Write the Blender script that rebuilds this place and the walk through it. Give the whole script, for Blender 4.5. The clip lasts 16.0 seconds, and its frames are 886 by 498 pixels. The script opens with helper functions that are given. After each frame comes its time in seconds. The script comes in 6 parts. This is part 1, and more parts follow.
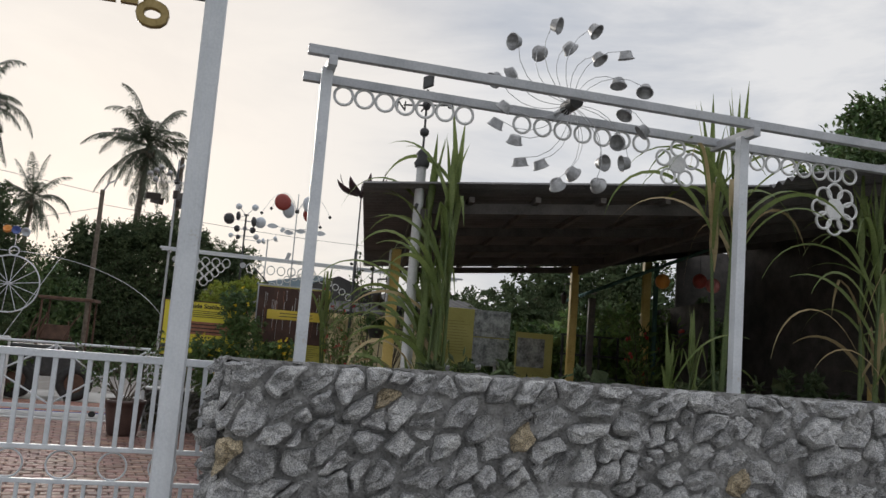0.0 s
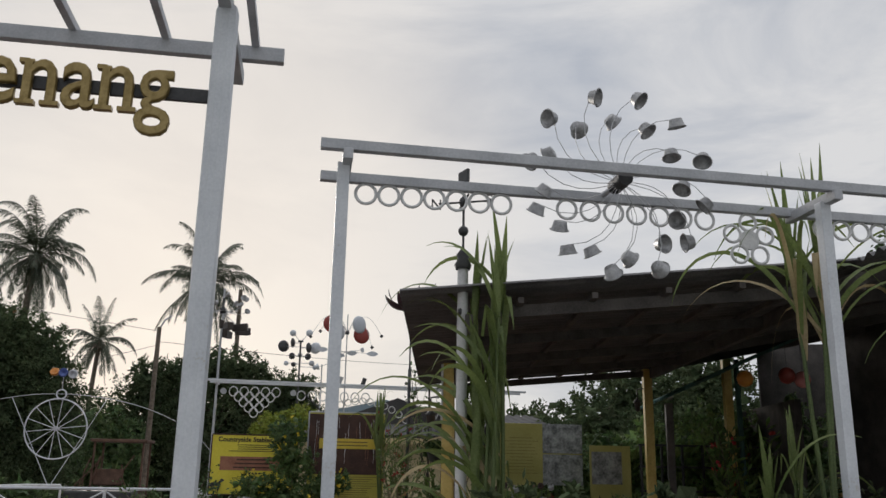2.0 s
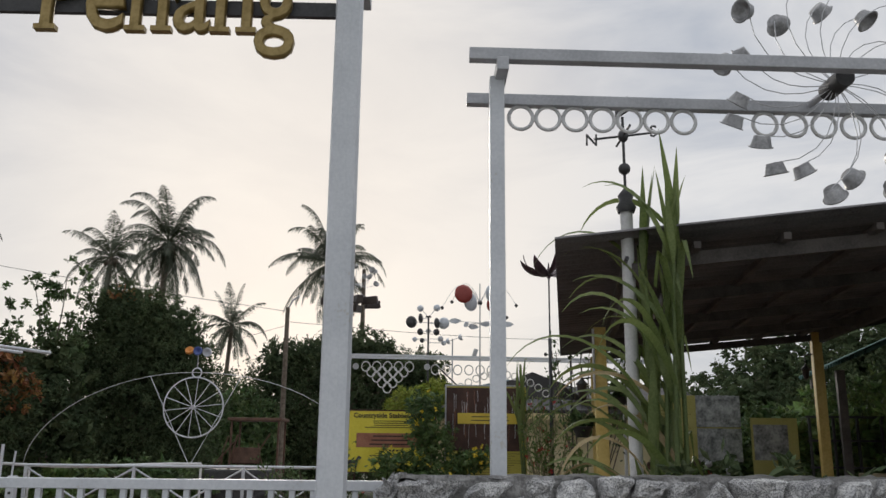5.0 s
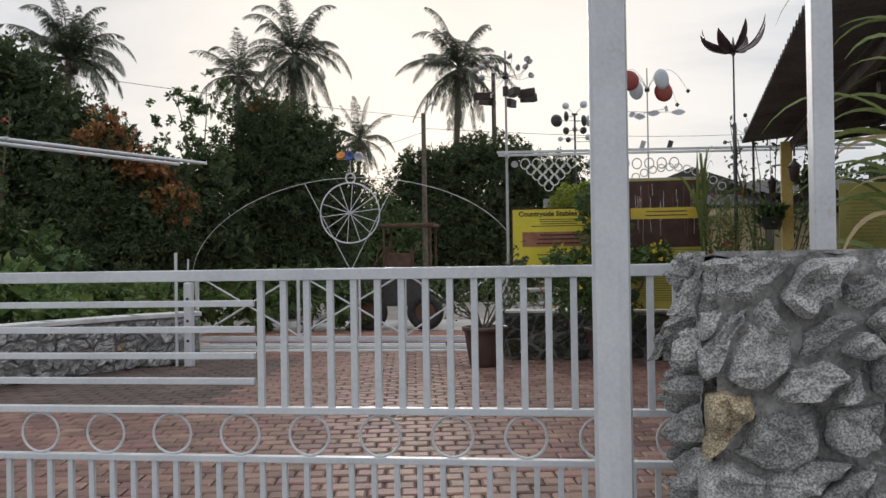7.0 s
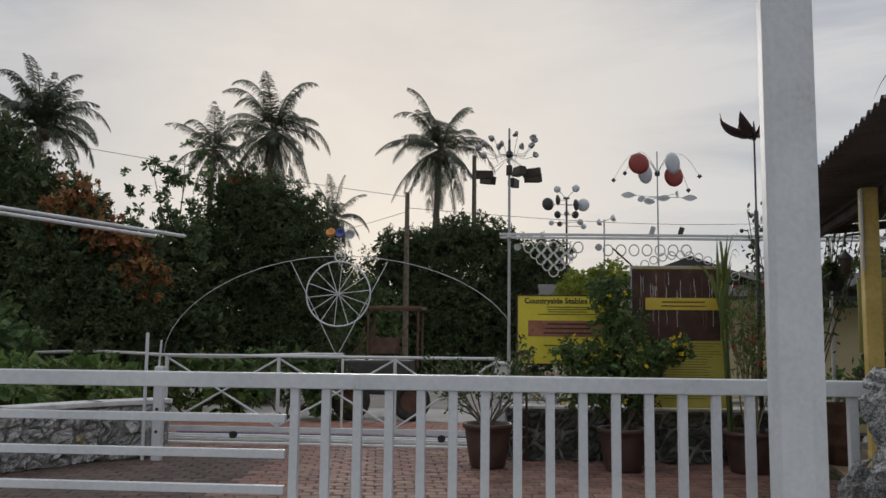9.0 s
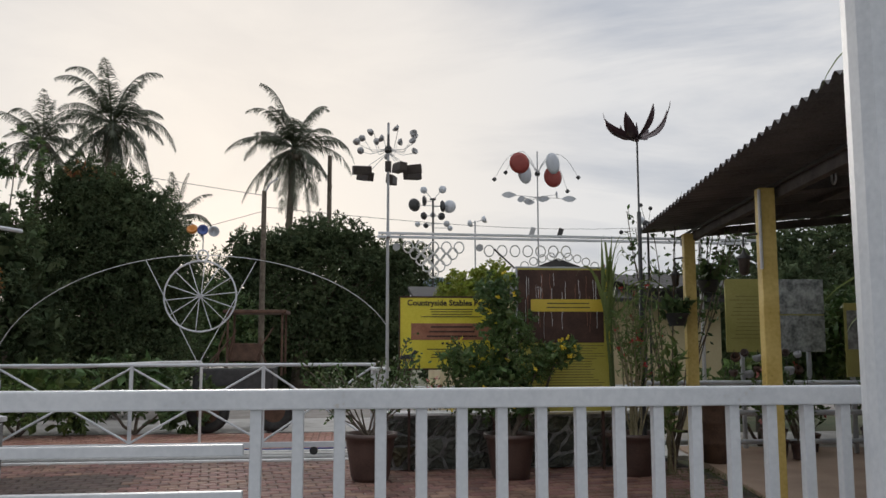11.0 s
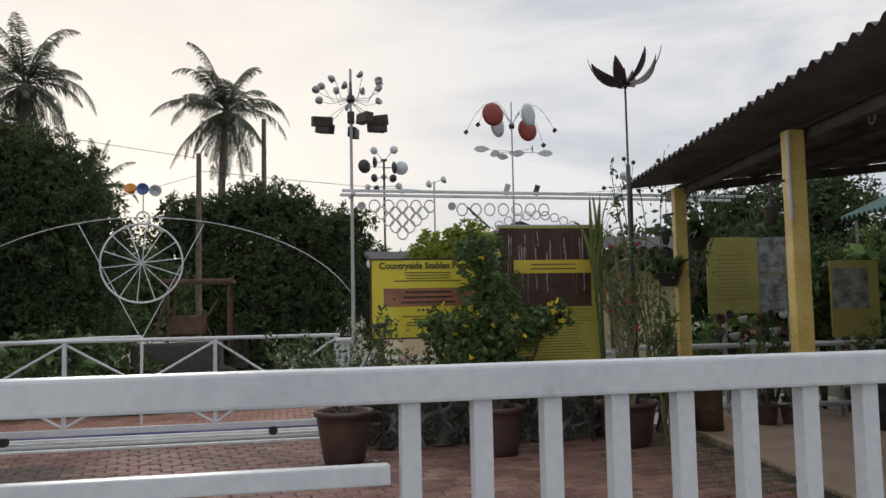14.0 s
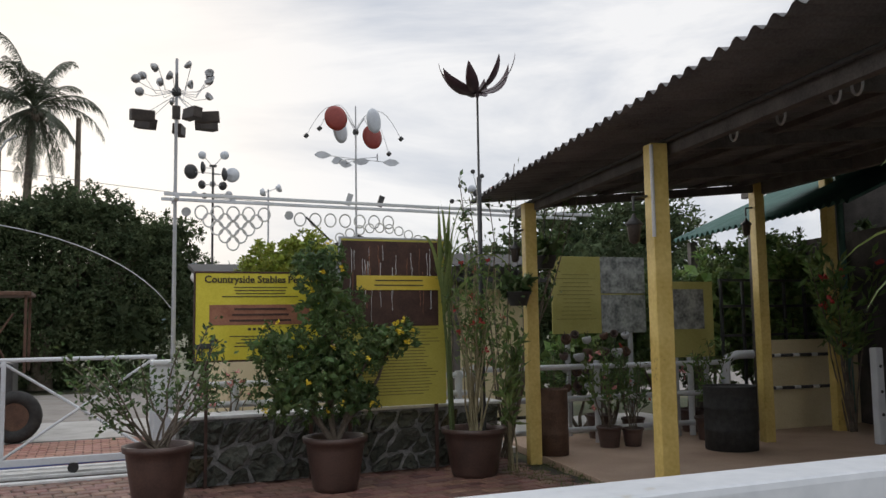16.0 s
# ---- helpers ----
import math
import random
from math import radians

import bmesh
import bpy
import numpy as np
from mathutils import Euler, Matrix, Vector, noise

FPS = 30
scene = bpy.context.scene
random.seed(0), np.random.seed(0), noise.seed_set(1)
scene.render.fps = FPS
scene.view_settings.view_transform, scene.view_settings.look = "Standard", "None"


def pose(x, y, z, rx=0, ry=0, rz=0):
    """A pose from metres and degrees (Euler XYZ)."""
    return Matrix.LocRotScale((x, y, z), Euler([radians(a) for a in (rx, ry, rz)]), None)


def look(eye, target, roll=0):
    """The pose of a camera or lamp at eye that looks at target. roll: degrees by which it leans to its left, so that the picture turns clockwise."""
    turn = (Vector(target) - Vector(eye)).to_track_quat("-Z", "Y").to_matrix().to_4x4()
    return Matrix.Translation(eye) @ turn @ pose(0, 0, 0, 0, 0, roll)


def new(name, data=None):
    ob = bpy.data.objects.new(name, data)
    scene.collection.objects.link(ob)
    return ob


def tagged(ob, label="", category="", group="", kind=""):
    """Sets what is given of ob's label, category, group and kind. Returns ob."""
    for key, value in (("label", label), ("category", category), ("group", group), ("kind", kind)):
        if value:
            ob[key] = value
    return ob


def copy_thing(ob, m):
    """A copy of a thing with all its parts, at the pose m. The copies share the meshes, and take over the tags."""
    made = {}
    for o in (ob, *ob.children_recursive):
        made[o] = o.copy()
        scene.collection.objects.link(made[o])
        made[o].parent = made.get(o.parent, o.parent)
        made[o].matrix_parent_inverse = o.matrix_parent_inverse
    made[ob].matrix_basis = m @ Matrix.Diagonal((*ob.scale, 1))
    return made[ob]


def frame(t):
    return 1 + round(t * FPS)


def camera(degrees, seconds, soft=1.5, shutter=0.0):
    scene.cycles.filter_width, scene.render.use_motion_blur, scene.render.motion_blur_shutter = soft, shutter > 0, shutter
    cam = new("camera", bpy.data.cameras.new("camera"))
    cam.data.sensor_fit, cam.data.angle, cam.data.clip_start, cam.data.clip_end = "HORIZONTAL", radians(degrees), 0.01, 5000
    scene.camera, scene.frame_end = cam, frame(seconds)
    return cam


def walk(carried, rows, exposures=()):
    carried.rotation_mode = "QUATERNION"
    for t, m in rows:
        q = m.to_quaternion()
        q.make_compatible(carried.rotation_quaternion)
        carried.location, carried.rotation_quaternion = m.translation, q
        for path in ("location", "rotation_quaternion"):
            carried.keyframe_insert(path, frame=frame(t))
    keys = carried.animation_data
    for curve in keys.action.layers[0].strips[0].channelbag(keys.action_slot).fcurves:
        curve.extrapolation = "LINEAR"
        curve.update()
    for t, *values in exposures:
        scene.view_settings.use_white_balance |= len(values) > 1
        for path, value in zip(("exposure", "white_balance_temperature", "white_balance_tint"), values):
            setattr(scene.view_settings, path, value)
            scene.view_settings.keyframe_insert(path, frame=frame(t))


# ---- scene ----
cam = camera(55.7, 16.0)
PATH = [
    (0, (1.793, -5.954, 1.609), (2.269, -4.026, 1.848), 4.5),
    (0.5, (1.902, -5.744, 1.62), (2.328, -3.812, 1.913), 3.7),
    (1, (2.067, -5.594, 1.635), (2.427, -3.667, 2.032), 3.4),
    (1.5, (2.147, -5.432, 1.647), (2.435, -3.511, 2.122), 2.6),
    (2, (2.107, -5.278, 1.643), (2.414, -3.367, 2.148), 1.0),
    (2.5, (2.083, -5.079, 1.644), (2.355, -3.175, 2.193), -0.4),
    (3, (2.128, -4.906, 1.658), (2.241, -3.007, 2.273), 0.8),
    (3.2, (2.137, -4.861, 1.658), (2.166, -2.968, 2.301), 1.6),
    (5.5, (1.789, -4.204, 1.575), (1.815, -2.237, 1.938), 0.2),
    (6, (1.609, -4.003, 1.552), (1.521, -2.02, 1.799), 0.9),
    (6.5, (1.394, -3.807, 1.492), (1.269, -1.812, 1.573), -0.1),
    (7, (1.255, -3.574, 1.469), (1.01, -1.589, 1.482), -0.9),
    (7.5, (1.07, -3.363, 1.49), (0.731, -1.392, 1.513), -0.2),
    (8, (0.877, -3.185, 1.52), (0.637, -1.2, 1.587), -0.6),
    (8.2, (0.837, -3.129, 1.526), (0.649, -1.14, 1.62), -0.7),
    (8.5, (0.797, -2.981, 1.519), (0.644, -0.993, 1.669), -0.8),
    (9, (0.713, -2.773, 1.543), (0.551, -0.79, 1.75), 0.6),
    (9.2, (0.662, -2.731, 1.557), (0.528, -0.748, 1.773), 0.5),
    (9.5, (0.547, -2.627, 1.541), (0.513, -0.64, 1.772), 0.3),
    (10, (0.416, -2.475, 1.545), (0.505, -0.49, 1.77), -0.3),
    (12.5, (0.078, -1.715, 1.523), (0.352, 0.255, 1.733), 0.9),
    (13, (0.016, -1.526, 1.524), (0.29, 0.448, 1.701), 1.2),
    (13.5, (-0.122, -1.363, 1.51), (0.196, 0.604, 1.673), 0.4),
    (14, (-0.18, -1.202, 1.494), (0.201, 0.756, 1.642), -1.2),
    (14.5, (-0.15, -0.982, 1.494), (0.32, 0.955, 1.653), -1.2),
    (15, (-0.116, -0.845, 1.501), (0.547, 1.037, 1.648), 0.4),
    (15.5, (-0.058, -0.63, 1.511), (0.698, 1.215, 1.67), -0.0),
    (15.8, (-0.08, -0.542, 1.518), (0.694, 1.294, 1.69), -0.7),
    (16, (-0.093, -0.465, 1.522), (0.67, 1.375, 1.703), -0.9),
]
EXPOSURES = [(0, 0.03), (1.0, 0.08), (1.5, -0.17), (2.0, -0.12), (3.2, -0.15), (5.5, 0.0), (6.5, 0.02), (7.2, 0.18), (7.7, 0.14), (8.0, 0.0), (8.5, -0.15), (9, -0.28), (9.5, -0.05), (10, -0.05), (12.5, 0.03), (14, 0.08), (15, 0.02), (15.5, 0.22), (16, 0.26)]
walk(cam, [(t, look(eye, target, roll)) for t, eye, target, roll in PATH], EXPOSURES)

# ---- world, sun, exposure ----
SUN_DIR = Vector((-0.165, 0.955, 0.245)).normalized()
world = bpy.data.worlds.new("sky")
scene.world = world
world.use_nodes = True
wt = world.node_tree
wt.nodes.clear()


def wnode(kind, **kw):
    n = wt.nodes.new(kind)
    for k, v in kw.items():
        n.inputs[k].default_value = v
    return n


w_out = wnode("ShaderNodeOutputWorld")
w_bg = wnode("ShaderNodeBackground", Strength=1.0)
w_sky = wt.nodes.new("ShaderNodeTexSky")
w_sky.sky_type = "NISHITA"
w_sky.sun_disc = False
w_sky.sun_elevation = math.asin(SUN_DIR.z)
w_sky.sun_rotation = math.atan2(SUN_DIR.x, SUN_DIR.y)
w_dim = wt.nodes.new("ShaderNodeVectorMath")
w_dim.operation = "SCALE"
w_dim.inputs["Scale"].default_value = 0.10
wt.links.new(w_sky.outputs[0], w_dim.inputs[0])
w_co = wt.nodes.new("ShaderNodeTexCoord")
w_map = wt.nodes.new("ShaderNodeMapping")
w_map.inputs["Scale"].default_value = (1.0, 1.0, 3.2)
w_map.inputs["Rotation"].default_value = (0.0, 0.25, 0.5)
wt.links.new(w_co.outputs["Generated"], w_map.inputs["Vector"])
w_noise = wnode("ShaderNodeTexNoise", Scale=1.9, Detail=8.0, Roughness=0.58, Distortion=0.5)
wt.links.new(w_map.outputs[0], w_noise.inputs["Vector"])
w_ramp = wt.nodes.new("ShaderNodeValToRGB")
w_ramp.color_ramp.elements[0].position = 0.40
w_ramp.color_ramp.elements[0].color = (0.47, 0.505, 0.575, 1)
w_ramp.color_ramp.elements[1].position = 0.60
w_ramp.color_ramp.elements[1].color = (0.79, 0.785, 0.79, 1)
wt.links.new(w_noise.outputs[0], w_ramp.inputs[0])
w_norm = wt.nodes.new("ShaderNodeVectorMath")
w_norm.operation = "NORMALIZE"
wt.links.new(w_co.outputs["Generated"], w_norm.inputs[0])
w_dot = wt.nodes.new("ShaderNodeVectorMath")
w_dot.operation = "DOT_PRODUCT"
w_dot.inputs[1].default_value = SUN_DIR
wt.links.new(w_norm.outputs[0], w_dot.inputs[0])
w_glow = wt.nodes.new("ShaderNodeValToRGB")
w_glow.color_ramp.interpolation = "EASE"
w_glow.color_ramp.elements[0].position = 0.88
w_glow.color_ramp.elements[0].color = (0, 0, 0, 1)
w_glow.color_ramp.elements[1].position = 1.0
w_glow.color_ramp.elements[1].color = (0.75, 0.75, 0.75, 1)
wt.links.new(w_dot.outputs["Value"], w_glow.inputs[0])
w_warm = wt.nodes.new("ShaderNodeMix")
w_warm.data_type = "RGBA"
w_warm.inputs["B"].default_value = (0.93, 0.86, 0.785, 1)
wt.links.new(w_glow.outputs[0], w_warm.inputs["Factor"])
wt.links.new(w_ramp.outputs[0], w_warm.inputs["A"])
w_mix = wt.nodes.new("ShaderNodeMix")
w_mix.data_type = "RGBA"
w_mix.inputs["Factor"].default_value = 0.94
wt.links.new(w_dim.outputs[0], w_mix.inputs["A"])
wt.links.new(w_warm.outputs["Result"], w_mix.inputs["B"])
w_sep = wt.nodes.new("ShaderNodeSeparateXYZ")
wt.links.new(w_norm.outputs[0], w_sep.inputs[0])
w_zen = wt.nodes.new("ShaderNodeMapRange")
w_zen.interpolation_type = "SMOOTHSTEP"
for key, value in (("From Min", 0.5), ("From Max", 1.0), ("To Min", 1.0), ("To Max", 1.75)):
    w_zen.inputs[key].default_value = value
wt.links.new(w_sep.outputs["Z"], w_zen.inputs["Value"])
wt.links.new(w_zen.outputs[0], w_bg.inputs["Strength"])
wt.links.new(w_mix.outputs["Result"], w_bg.inputs["Color"])
wt.links.new(w_bg.outputs[0], w_out.inputs["Surface"])

sun_data = bpy.data.lights.new("sun", "SUN")
sun_data.energy, sun_data.angle, sun_data.color = 0.95, radians(16), (1.0, 0.94, 0.87)
sun = new("sun", sun_data)
sun.matrix_world = look((0, 0, 30), Vector((0, 0, 30)) - SUN_DIR)

# ---- materials ----


def surface(name, c1, c2, scale=8.0, rough=0.6, bump=0.2, metal=0.0, fine=60.0, spread=0.0, dirt=None, island=False, trans=0.0, spec=0.5):
    """A weathered surface: two colours by coarse noise, fine grain in the relief, and a shift from piece to piece."""
    m = bpy.data.materials.new(name)
    m.use_nodes = True
    nt = m.node_tree
    b = nt.nodes["Principled BSDF"]
    b.inputs["Roughness"].default_value, b.inputs["Metallic"].default_value = rough, metal
    b.inputs["Specular IOR Level"].default_value = spec
    co = nt.nodes.new("ShaderNodeTexCoord")
    n1 = nt.nodes.new("ShaderNodeTexNoise")
    n1.inputs["Scale"].default_value, n1.inputs["Detail"].default_value = scale, 5
    n2 = nt.nodes.new("ShaderNodeTexNoise")
    n2.inputs["Scale"].default_value, n2.inputs["Detail"].default_value = fine, 3
    for n in (n1, n2):
        nt.links.new(co.outputs["Object"], n.inputs["Vector"])
    add = nt.nodes.new("ShaderNodeMath")
    add.operation = "MULTIPLY_ADD"
    add.inputs[1].default_value, add.inputs[2].default_value = 0.45, 0.0
    nt.links.new(n2.outputs[0], add.inputs[0])
    half = nt.nodes.new("ShaderNodeMath")
    half.operation = "MULTIPLY_ADD"
    half.inputs[1].default_value = 0.75
    nt.links.new(n1.outputs[0], half.inputs[0])
    nt.links.new(add.outputs[0], half.inputs[2])
    ramp = nt.nodes.new("ShaderNodeValToRGB")
    ramp.color_ramp.elements[0].position, ramp.color_ramp.elements[0].color = 0.45, (*c1, 1)
    ramp.color_ramp.elements[1].position, ramp.color_ramp.elements[1].color = 0.75, (*c2, 1)
    if dirt:
        e = ramp.color_ramp.elements.new(0.40)
        e.color = (*dirt, 1)
    nt.links.new(half.outputs[0], ramp.inputs[0])
    colour = ramp.outputs[0]
    if spread:
        if island:
            info = nt.nodes.new("ShaderNodeNewGeometry")
            rnd = info.outputs["Random Per Island"]
        else:
            info = nt.nodes.new("ShaderNodeObjectInfo")
            rnd = info.outputs["Random"]
        mr = nt.nodes.new("ShaderNodeMapRange")
        mr.inputs["To Min"].default_value, mr.inputs["To Max"].default_value = 1 - spread, 1 + spread
        nt.links.new(rnd, mr.inputs["Value"])
        hsv = nt.nodes.new("ShaderNodeHueSaturation")
        nt.links.new(mr.outputs[0], hsv.inputs["Value"])
        hm = nt.nodes.new("ShaderNodeMapRange")
        hm.inputs["To Min"].default_value, hm.inputs["To Max"].default_value = 0.5 - spread * 0.06, 0.5 + spread * 0.06
        wob = nt.nodes.new("ShaderNodeMath")
        wob.operation = "PINGPONG"
        wob.inputs[1].default_value = 0.31
        nt.links.new(rnd, wob.inputs[0])
        nt.links.new(wob.outputs[0], hm.inputs["Value"])
        hm.inputs["From Max"].default_value = 0.31
        nt.links.new(hm.outputs[0], hsv.inputs["Hue"])
        nt.links.new(colour, hsv.inputs["Color"])
        colour = hsv.outputs[0]
    nt.links.new(colour, b.inputs["Base Color"])
    if bump:
        bp = nt.nodes.new("ShaderNodeBump")
        bp.inputs["Strength"].default_value, bp.inputs["Distance"].default_value = bump, 0.01
        nt.links.new(half.outputs[0], bp.inputs["Height"])
        nt.links.new(bp.outputs[0], b.inputs["Normal"])
    if trans:
        t = nt.nodes.new("ShaderNodeBsdfTranslucent")
        nt.links.new(colour, t.inputs["Color"])
        mx = nt.nodes.new("ShaderNodeMixShader")
        mx.inputs[0].default_value = trans
        nt.links.new(b.outputs[0], mx.inputs[1])
        nt.links.new(t.outputs[0], mx.inputs[2])
        nt.links.new(mx.outputs[0], nt.nodes["Material Output"].inputs["Surface"])
    return m


def granite(name, c1, c2):
    """Speckled grey stone with dark mica and, on some stones, a tan tint."""
    m = surface(name, c1, c2, scale=7, rough=0.9, bump=0.9, fine=38, spread=0.22)
    m.node_tree.nodes["Bump"].inputs["Distance"].default_value = 0.03
    nt = m.node_tree
    b = nt.nodes["Principled BSDF"]
    src = b.inputs["Base Color"].links[0].from_socket
    co = nt.nodes.new("ShaderNodeTexCoord")
    v = nt.nodes.new("ShaderNodeTexNoise")
    v.inputs["Scale"].default_value, v.inputs["Detail"].default_value, v.inputs["Roughness"].default_value = 120, 3, 0.75
    nt.links.new(co.outputs["Object"], v.inputs["Vector"])
    r = nt.nodes.new("ShaderNodeValToRGB")
    r.color_ramp.elements[0].position, r.color_ramp.elements[0].color = 0.44, (0.20, 0.205, 0.205, 1)
    r.color_ramp.elements[1].position, r.color_ramp.elements[1].color = 0.56, (1.5, 1.5, 1.48, 1)
    nt.links.new(v.outputs[0], r.inputs[0])
    mul = nt.nodes.new("ShaderNodeMix")
    mul.data_type, mul.blend_type = "RGBA", "MULTIPLY"
    mul.inputs["Factor"].default_value = 0.68
    nt.links.new(src, mul.inputs["A"])
    nt.links.new(r.outputs[0], mul.inputs["B"])
    info = nt.nodes.new("ShaderNodeObjectInfo")
    pick = nt.nodes.new("ShaderNodeMath")
    pick.operation = "GREATER_THAN"
    pick.inputs[1].default_value = 0.975
    nt.links.new(info.outputs["Random"], pick.inputs[0])
    tan = nt.nodes.new("ShaderNodeMix")
    tan.data_type, tan.blend_type = "RGBA", "MULTIPLY"
    tan.inputs["B"].default_value = (0.86, 0.72, 0.50, 1)
    nt.links.new(pick.outputs[0], tan.inputs["Factor"])
    nt.links.new(mul.outputs["Result"], tan.inputs["A"])
    nt.links.new(tan.outputs["Result"], b.inputs["Base Color"])
    return m


WHITE = surface("white_paint", (0.54, 0.565, 0.595), (0.67, 0.69, 0.715), 3, 0.42, 0.06, dirt=(0.50, 0.49, 0.47))
WHITE_OLD = surface("weathered_white_paint", (0.55, 0.55, 0.55), (0.74, 0.74, 0.73), 6, 0.6, 0.15, dirt=(0.38, 0.36, 0.33))
GREY_STEEL = surface("pale_grey_steel", (0.36, 0.37, 0.39), (0.50, 0.51, 0.53), 4, 0.45, 0.08)
GALV = surface("galvanised_metal", (0.42, 0.43, 0.44), (0.6, 0.6, 0.61), 12, 0.42, 0.1, metal=0.6)
TIN = surface("aluminium_pan", (0.22, 0.22, 0.22), (0.42, 0.42, 0.42), 9, 0.42, 0.1, metal=0.6)
BLACK = surface("black_metal", (0.026, 0.026, 0.027), (0.052, 0.052, 0.052), 12, 0.5, 0.1)
DARKBOX = surface("dark_brown_tin", (0.025, 0.018, 0.015), (0.06, 0.045, 0.035), 10, 0.55, 0.2)
GOLD = surface("gold_letter", (0.22, 0.155, 0.05), (0.34, 0.25, 0.10), 14, 0.35, 0.05, metal=0.5)
MORTAR = surface("grey_mortar", (0.15, 0.148, 0.145), (0.40, 0.395, 0.385), 9, 0.95, 1.0, fine=60, dirt=(0.05, 0.05, 0.048))
MORTAR_TOP = surface("dark_mossy_mortar", (0.055, 0.055, 0.05), (0.15, 0.148, 0.14), 9, 0.95, 0.8, fine=45, dirt=(0.03, 0.032, 0.026))
STRIP = surface("pale_concrete", (0.42, 0.40, 0.37), (0.60, 0.58, 0.55), 2.5, 0.6, 0.3, dirt=(0.25, 0.23, 0.20))
BRICK_YARD = surface("pinkish_yard_brick", (0.34, 0.16, 0.12), (0.48, 0.27, 0.21), 2.5, 0.55, 0.3, spread=0.2, island=True)
STEM = surface("straw_stem", (0.20, 0.17, 0.09), (0.36, 0.31, 0.19), 12, 0.7, 0.2)
GRASS = surface("short_grass", (0.07, 0.10, 0.03), (0.16, 0.19, 0.07), 3, 0.7, 0.0, spread=0.4, island=True, trans=0.25)
MORTAR.node_tree.nodes["Bump"].inputs["Distance"].default_value = 0.03
STONE = granite("rough_granite", (0.28, 0.28, 0.285), (0.48, 0.475, 0.465))
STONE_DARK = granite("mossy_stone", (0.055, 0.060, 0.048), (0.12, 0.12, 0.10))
PAVER = surface("red_paver", (0.14, 0.068, 0.052), (0.26, 0.145, 0.113), 2.2, 0.55, 0.5, spread=0.3, dirt=(0.10, 0.07, 0.058))
PAVER_REST = surface("red_paver_rest", (0.14, 0.068, 0.052), (0.26, 0.145, 0.113), 2.2, 0.55, 0.5, spread=0.3, dirt=(0.10, 0.07, 0.058), island=True)
PAVER_DARK = surface("dark_brown_paver", (0.065, 0.044, 0.036), (0.115, 0.078, 0.062), 1.5, 0.6, 0.4, spread=0.2, dirt=(0.05, 0.036, 0.03), island=True)
JOINT = surface("paver_joint_sand", (0.035, 0.03, 0.026), (0.07, 0.06, 0.05), 12, 0.95, 0.4)
EARTH = surface("earth_and_grass", (0.05, 0.07, 0.03), (0.13, 0.12, 0.07), 0.8, 0.95, 0.5, fine=14)
APRON = surface("concrete_apron", (0.22, 0.21, 0.20), (0.34, 0.33, 0.31), 1.5, 0.9, 0.3)
ROADM = surface("far_road", (0.26, 0.235, 0.21), (0.36, 0.33, 0.30), 2, 0.9, 0.3)
# Floor colour raised to make up for the dim light under the roof.
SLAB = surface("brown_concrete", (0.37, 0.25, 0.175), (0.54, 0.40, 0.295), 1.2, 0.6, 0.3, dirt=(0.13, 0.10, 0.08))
YPOST = surface("yellow_timber_paint", (0.56, 0.40, 0.10), (0.74, 0.57, 0.20), 3, 0.6, 0.25, dirt=(0.36, 0.25, 0.09), fine=30)
ROOFM = surface("rusty_corrugated_sheet", (0.10, 0.097, 0.097), (0.19, 0.182, 0.18), 2.2, 0.75, 0.15, dirt=(0.038, 0.034, 0.032))
TIMBER = surface("dark_timber", (0.065, 0.058, 0.054), (0.13, 0.115, 0.105), 5, 0.75, 0.3)
GREENROOF = surface("green_roof_sheet", (0.026, 0.085, 0.070), (0.060, 0.140, 0.115), 2, 0.6, 0.1)
GREYROOF = surface("grey_roof_sheet", (0.035, 0.034, 0.035), (0.07, 0.067, 0.066), 2, 0.85, 0.15)
CREAM = surface("cream_wall_paint", (0.62, 0.52, 0.31), (0.74, 0.65, 0.43), 1.5, 0.85, 0.2)
YELLOW = surface("yellow_board", (0.62, 0.52, 0.03), (0.74, 0.64, 0.06), 2, 0.5, 0.05)
YELLOW_DULL = surface("faded_yellow_board", (0.46, 0.41, 0.06), (0.58, 0.52, 0.11), 2, 0.55, 0.05)
INK = surface("dark_ink", (0.03, 0.025, 0.02), (0.05, 0.04, 0.03), 20, 0.6, 0.0)
REDBROWN = surface("red_brown_panel", (0.26, 0.10, 0.055), (0.38, 0.17, 0.10), 6, 0.6, 0.05)
MAROON = surface("dark_brown_panel", (0.045, 0.022, 0.016), (0.09, 0.045, 0.032), 5, 0.75, 0.1)
# Yellow of the shed boards, dulled to put their shade into the colour.
OLIVE = surface("shaded_olive_board", (0.34, 0.315, 0.085), (0.44, 0.405, 0.135), 2, 0.55, 0.05)
PHOTO = surface("faded_photo_print", (0.09, 0.10, 0.10), (0.40, 0.42, 0.41), 7, 0.45, 0.0, fine=25)
TERRA = surface("brown_glazed_clay", (0.055, 0.032, 0.027), (0.10, 0.06, 0.048), 5, 0.4, 0.1)
SOIL = surface("potting_soil", (0.04, 0.03, 0.02), (0.08, 0.06, 0.04), 30, 0.95, 0.6)
BARK = surface("bark", (0.09, 0.07, 0.05), (0.20, 0.165, 0.13), 9, 0.9, 0.6)
LEAF_DARK = surface("dark_leaf", (0.054, 0.076, 0.041), (0.106, 0.136, 0.065), 1.2, 0.85, 0.0, spread=0.4, island=True, trans=0.22, spec=0.15)
LEAF_MID = surface("mid_green_leaf", (0.06, 0.10, 0.036), (0.13, 0.195, 0.066), 1.5, 0.55, 0.0, spread=0.45, island=True, trans=0.28)
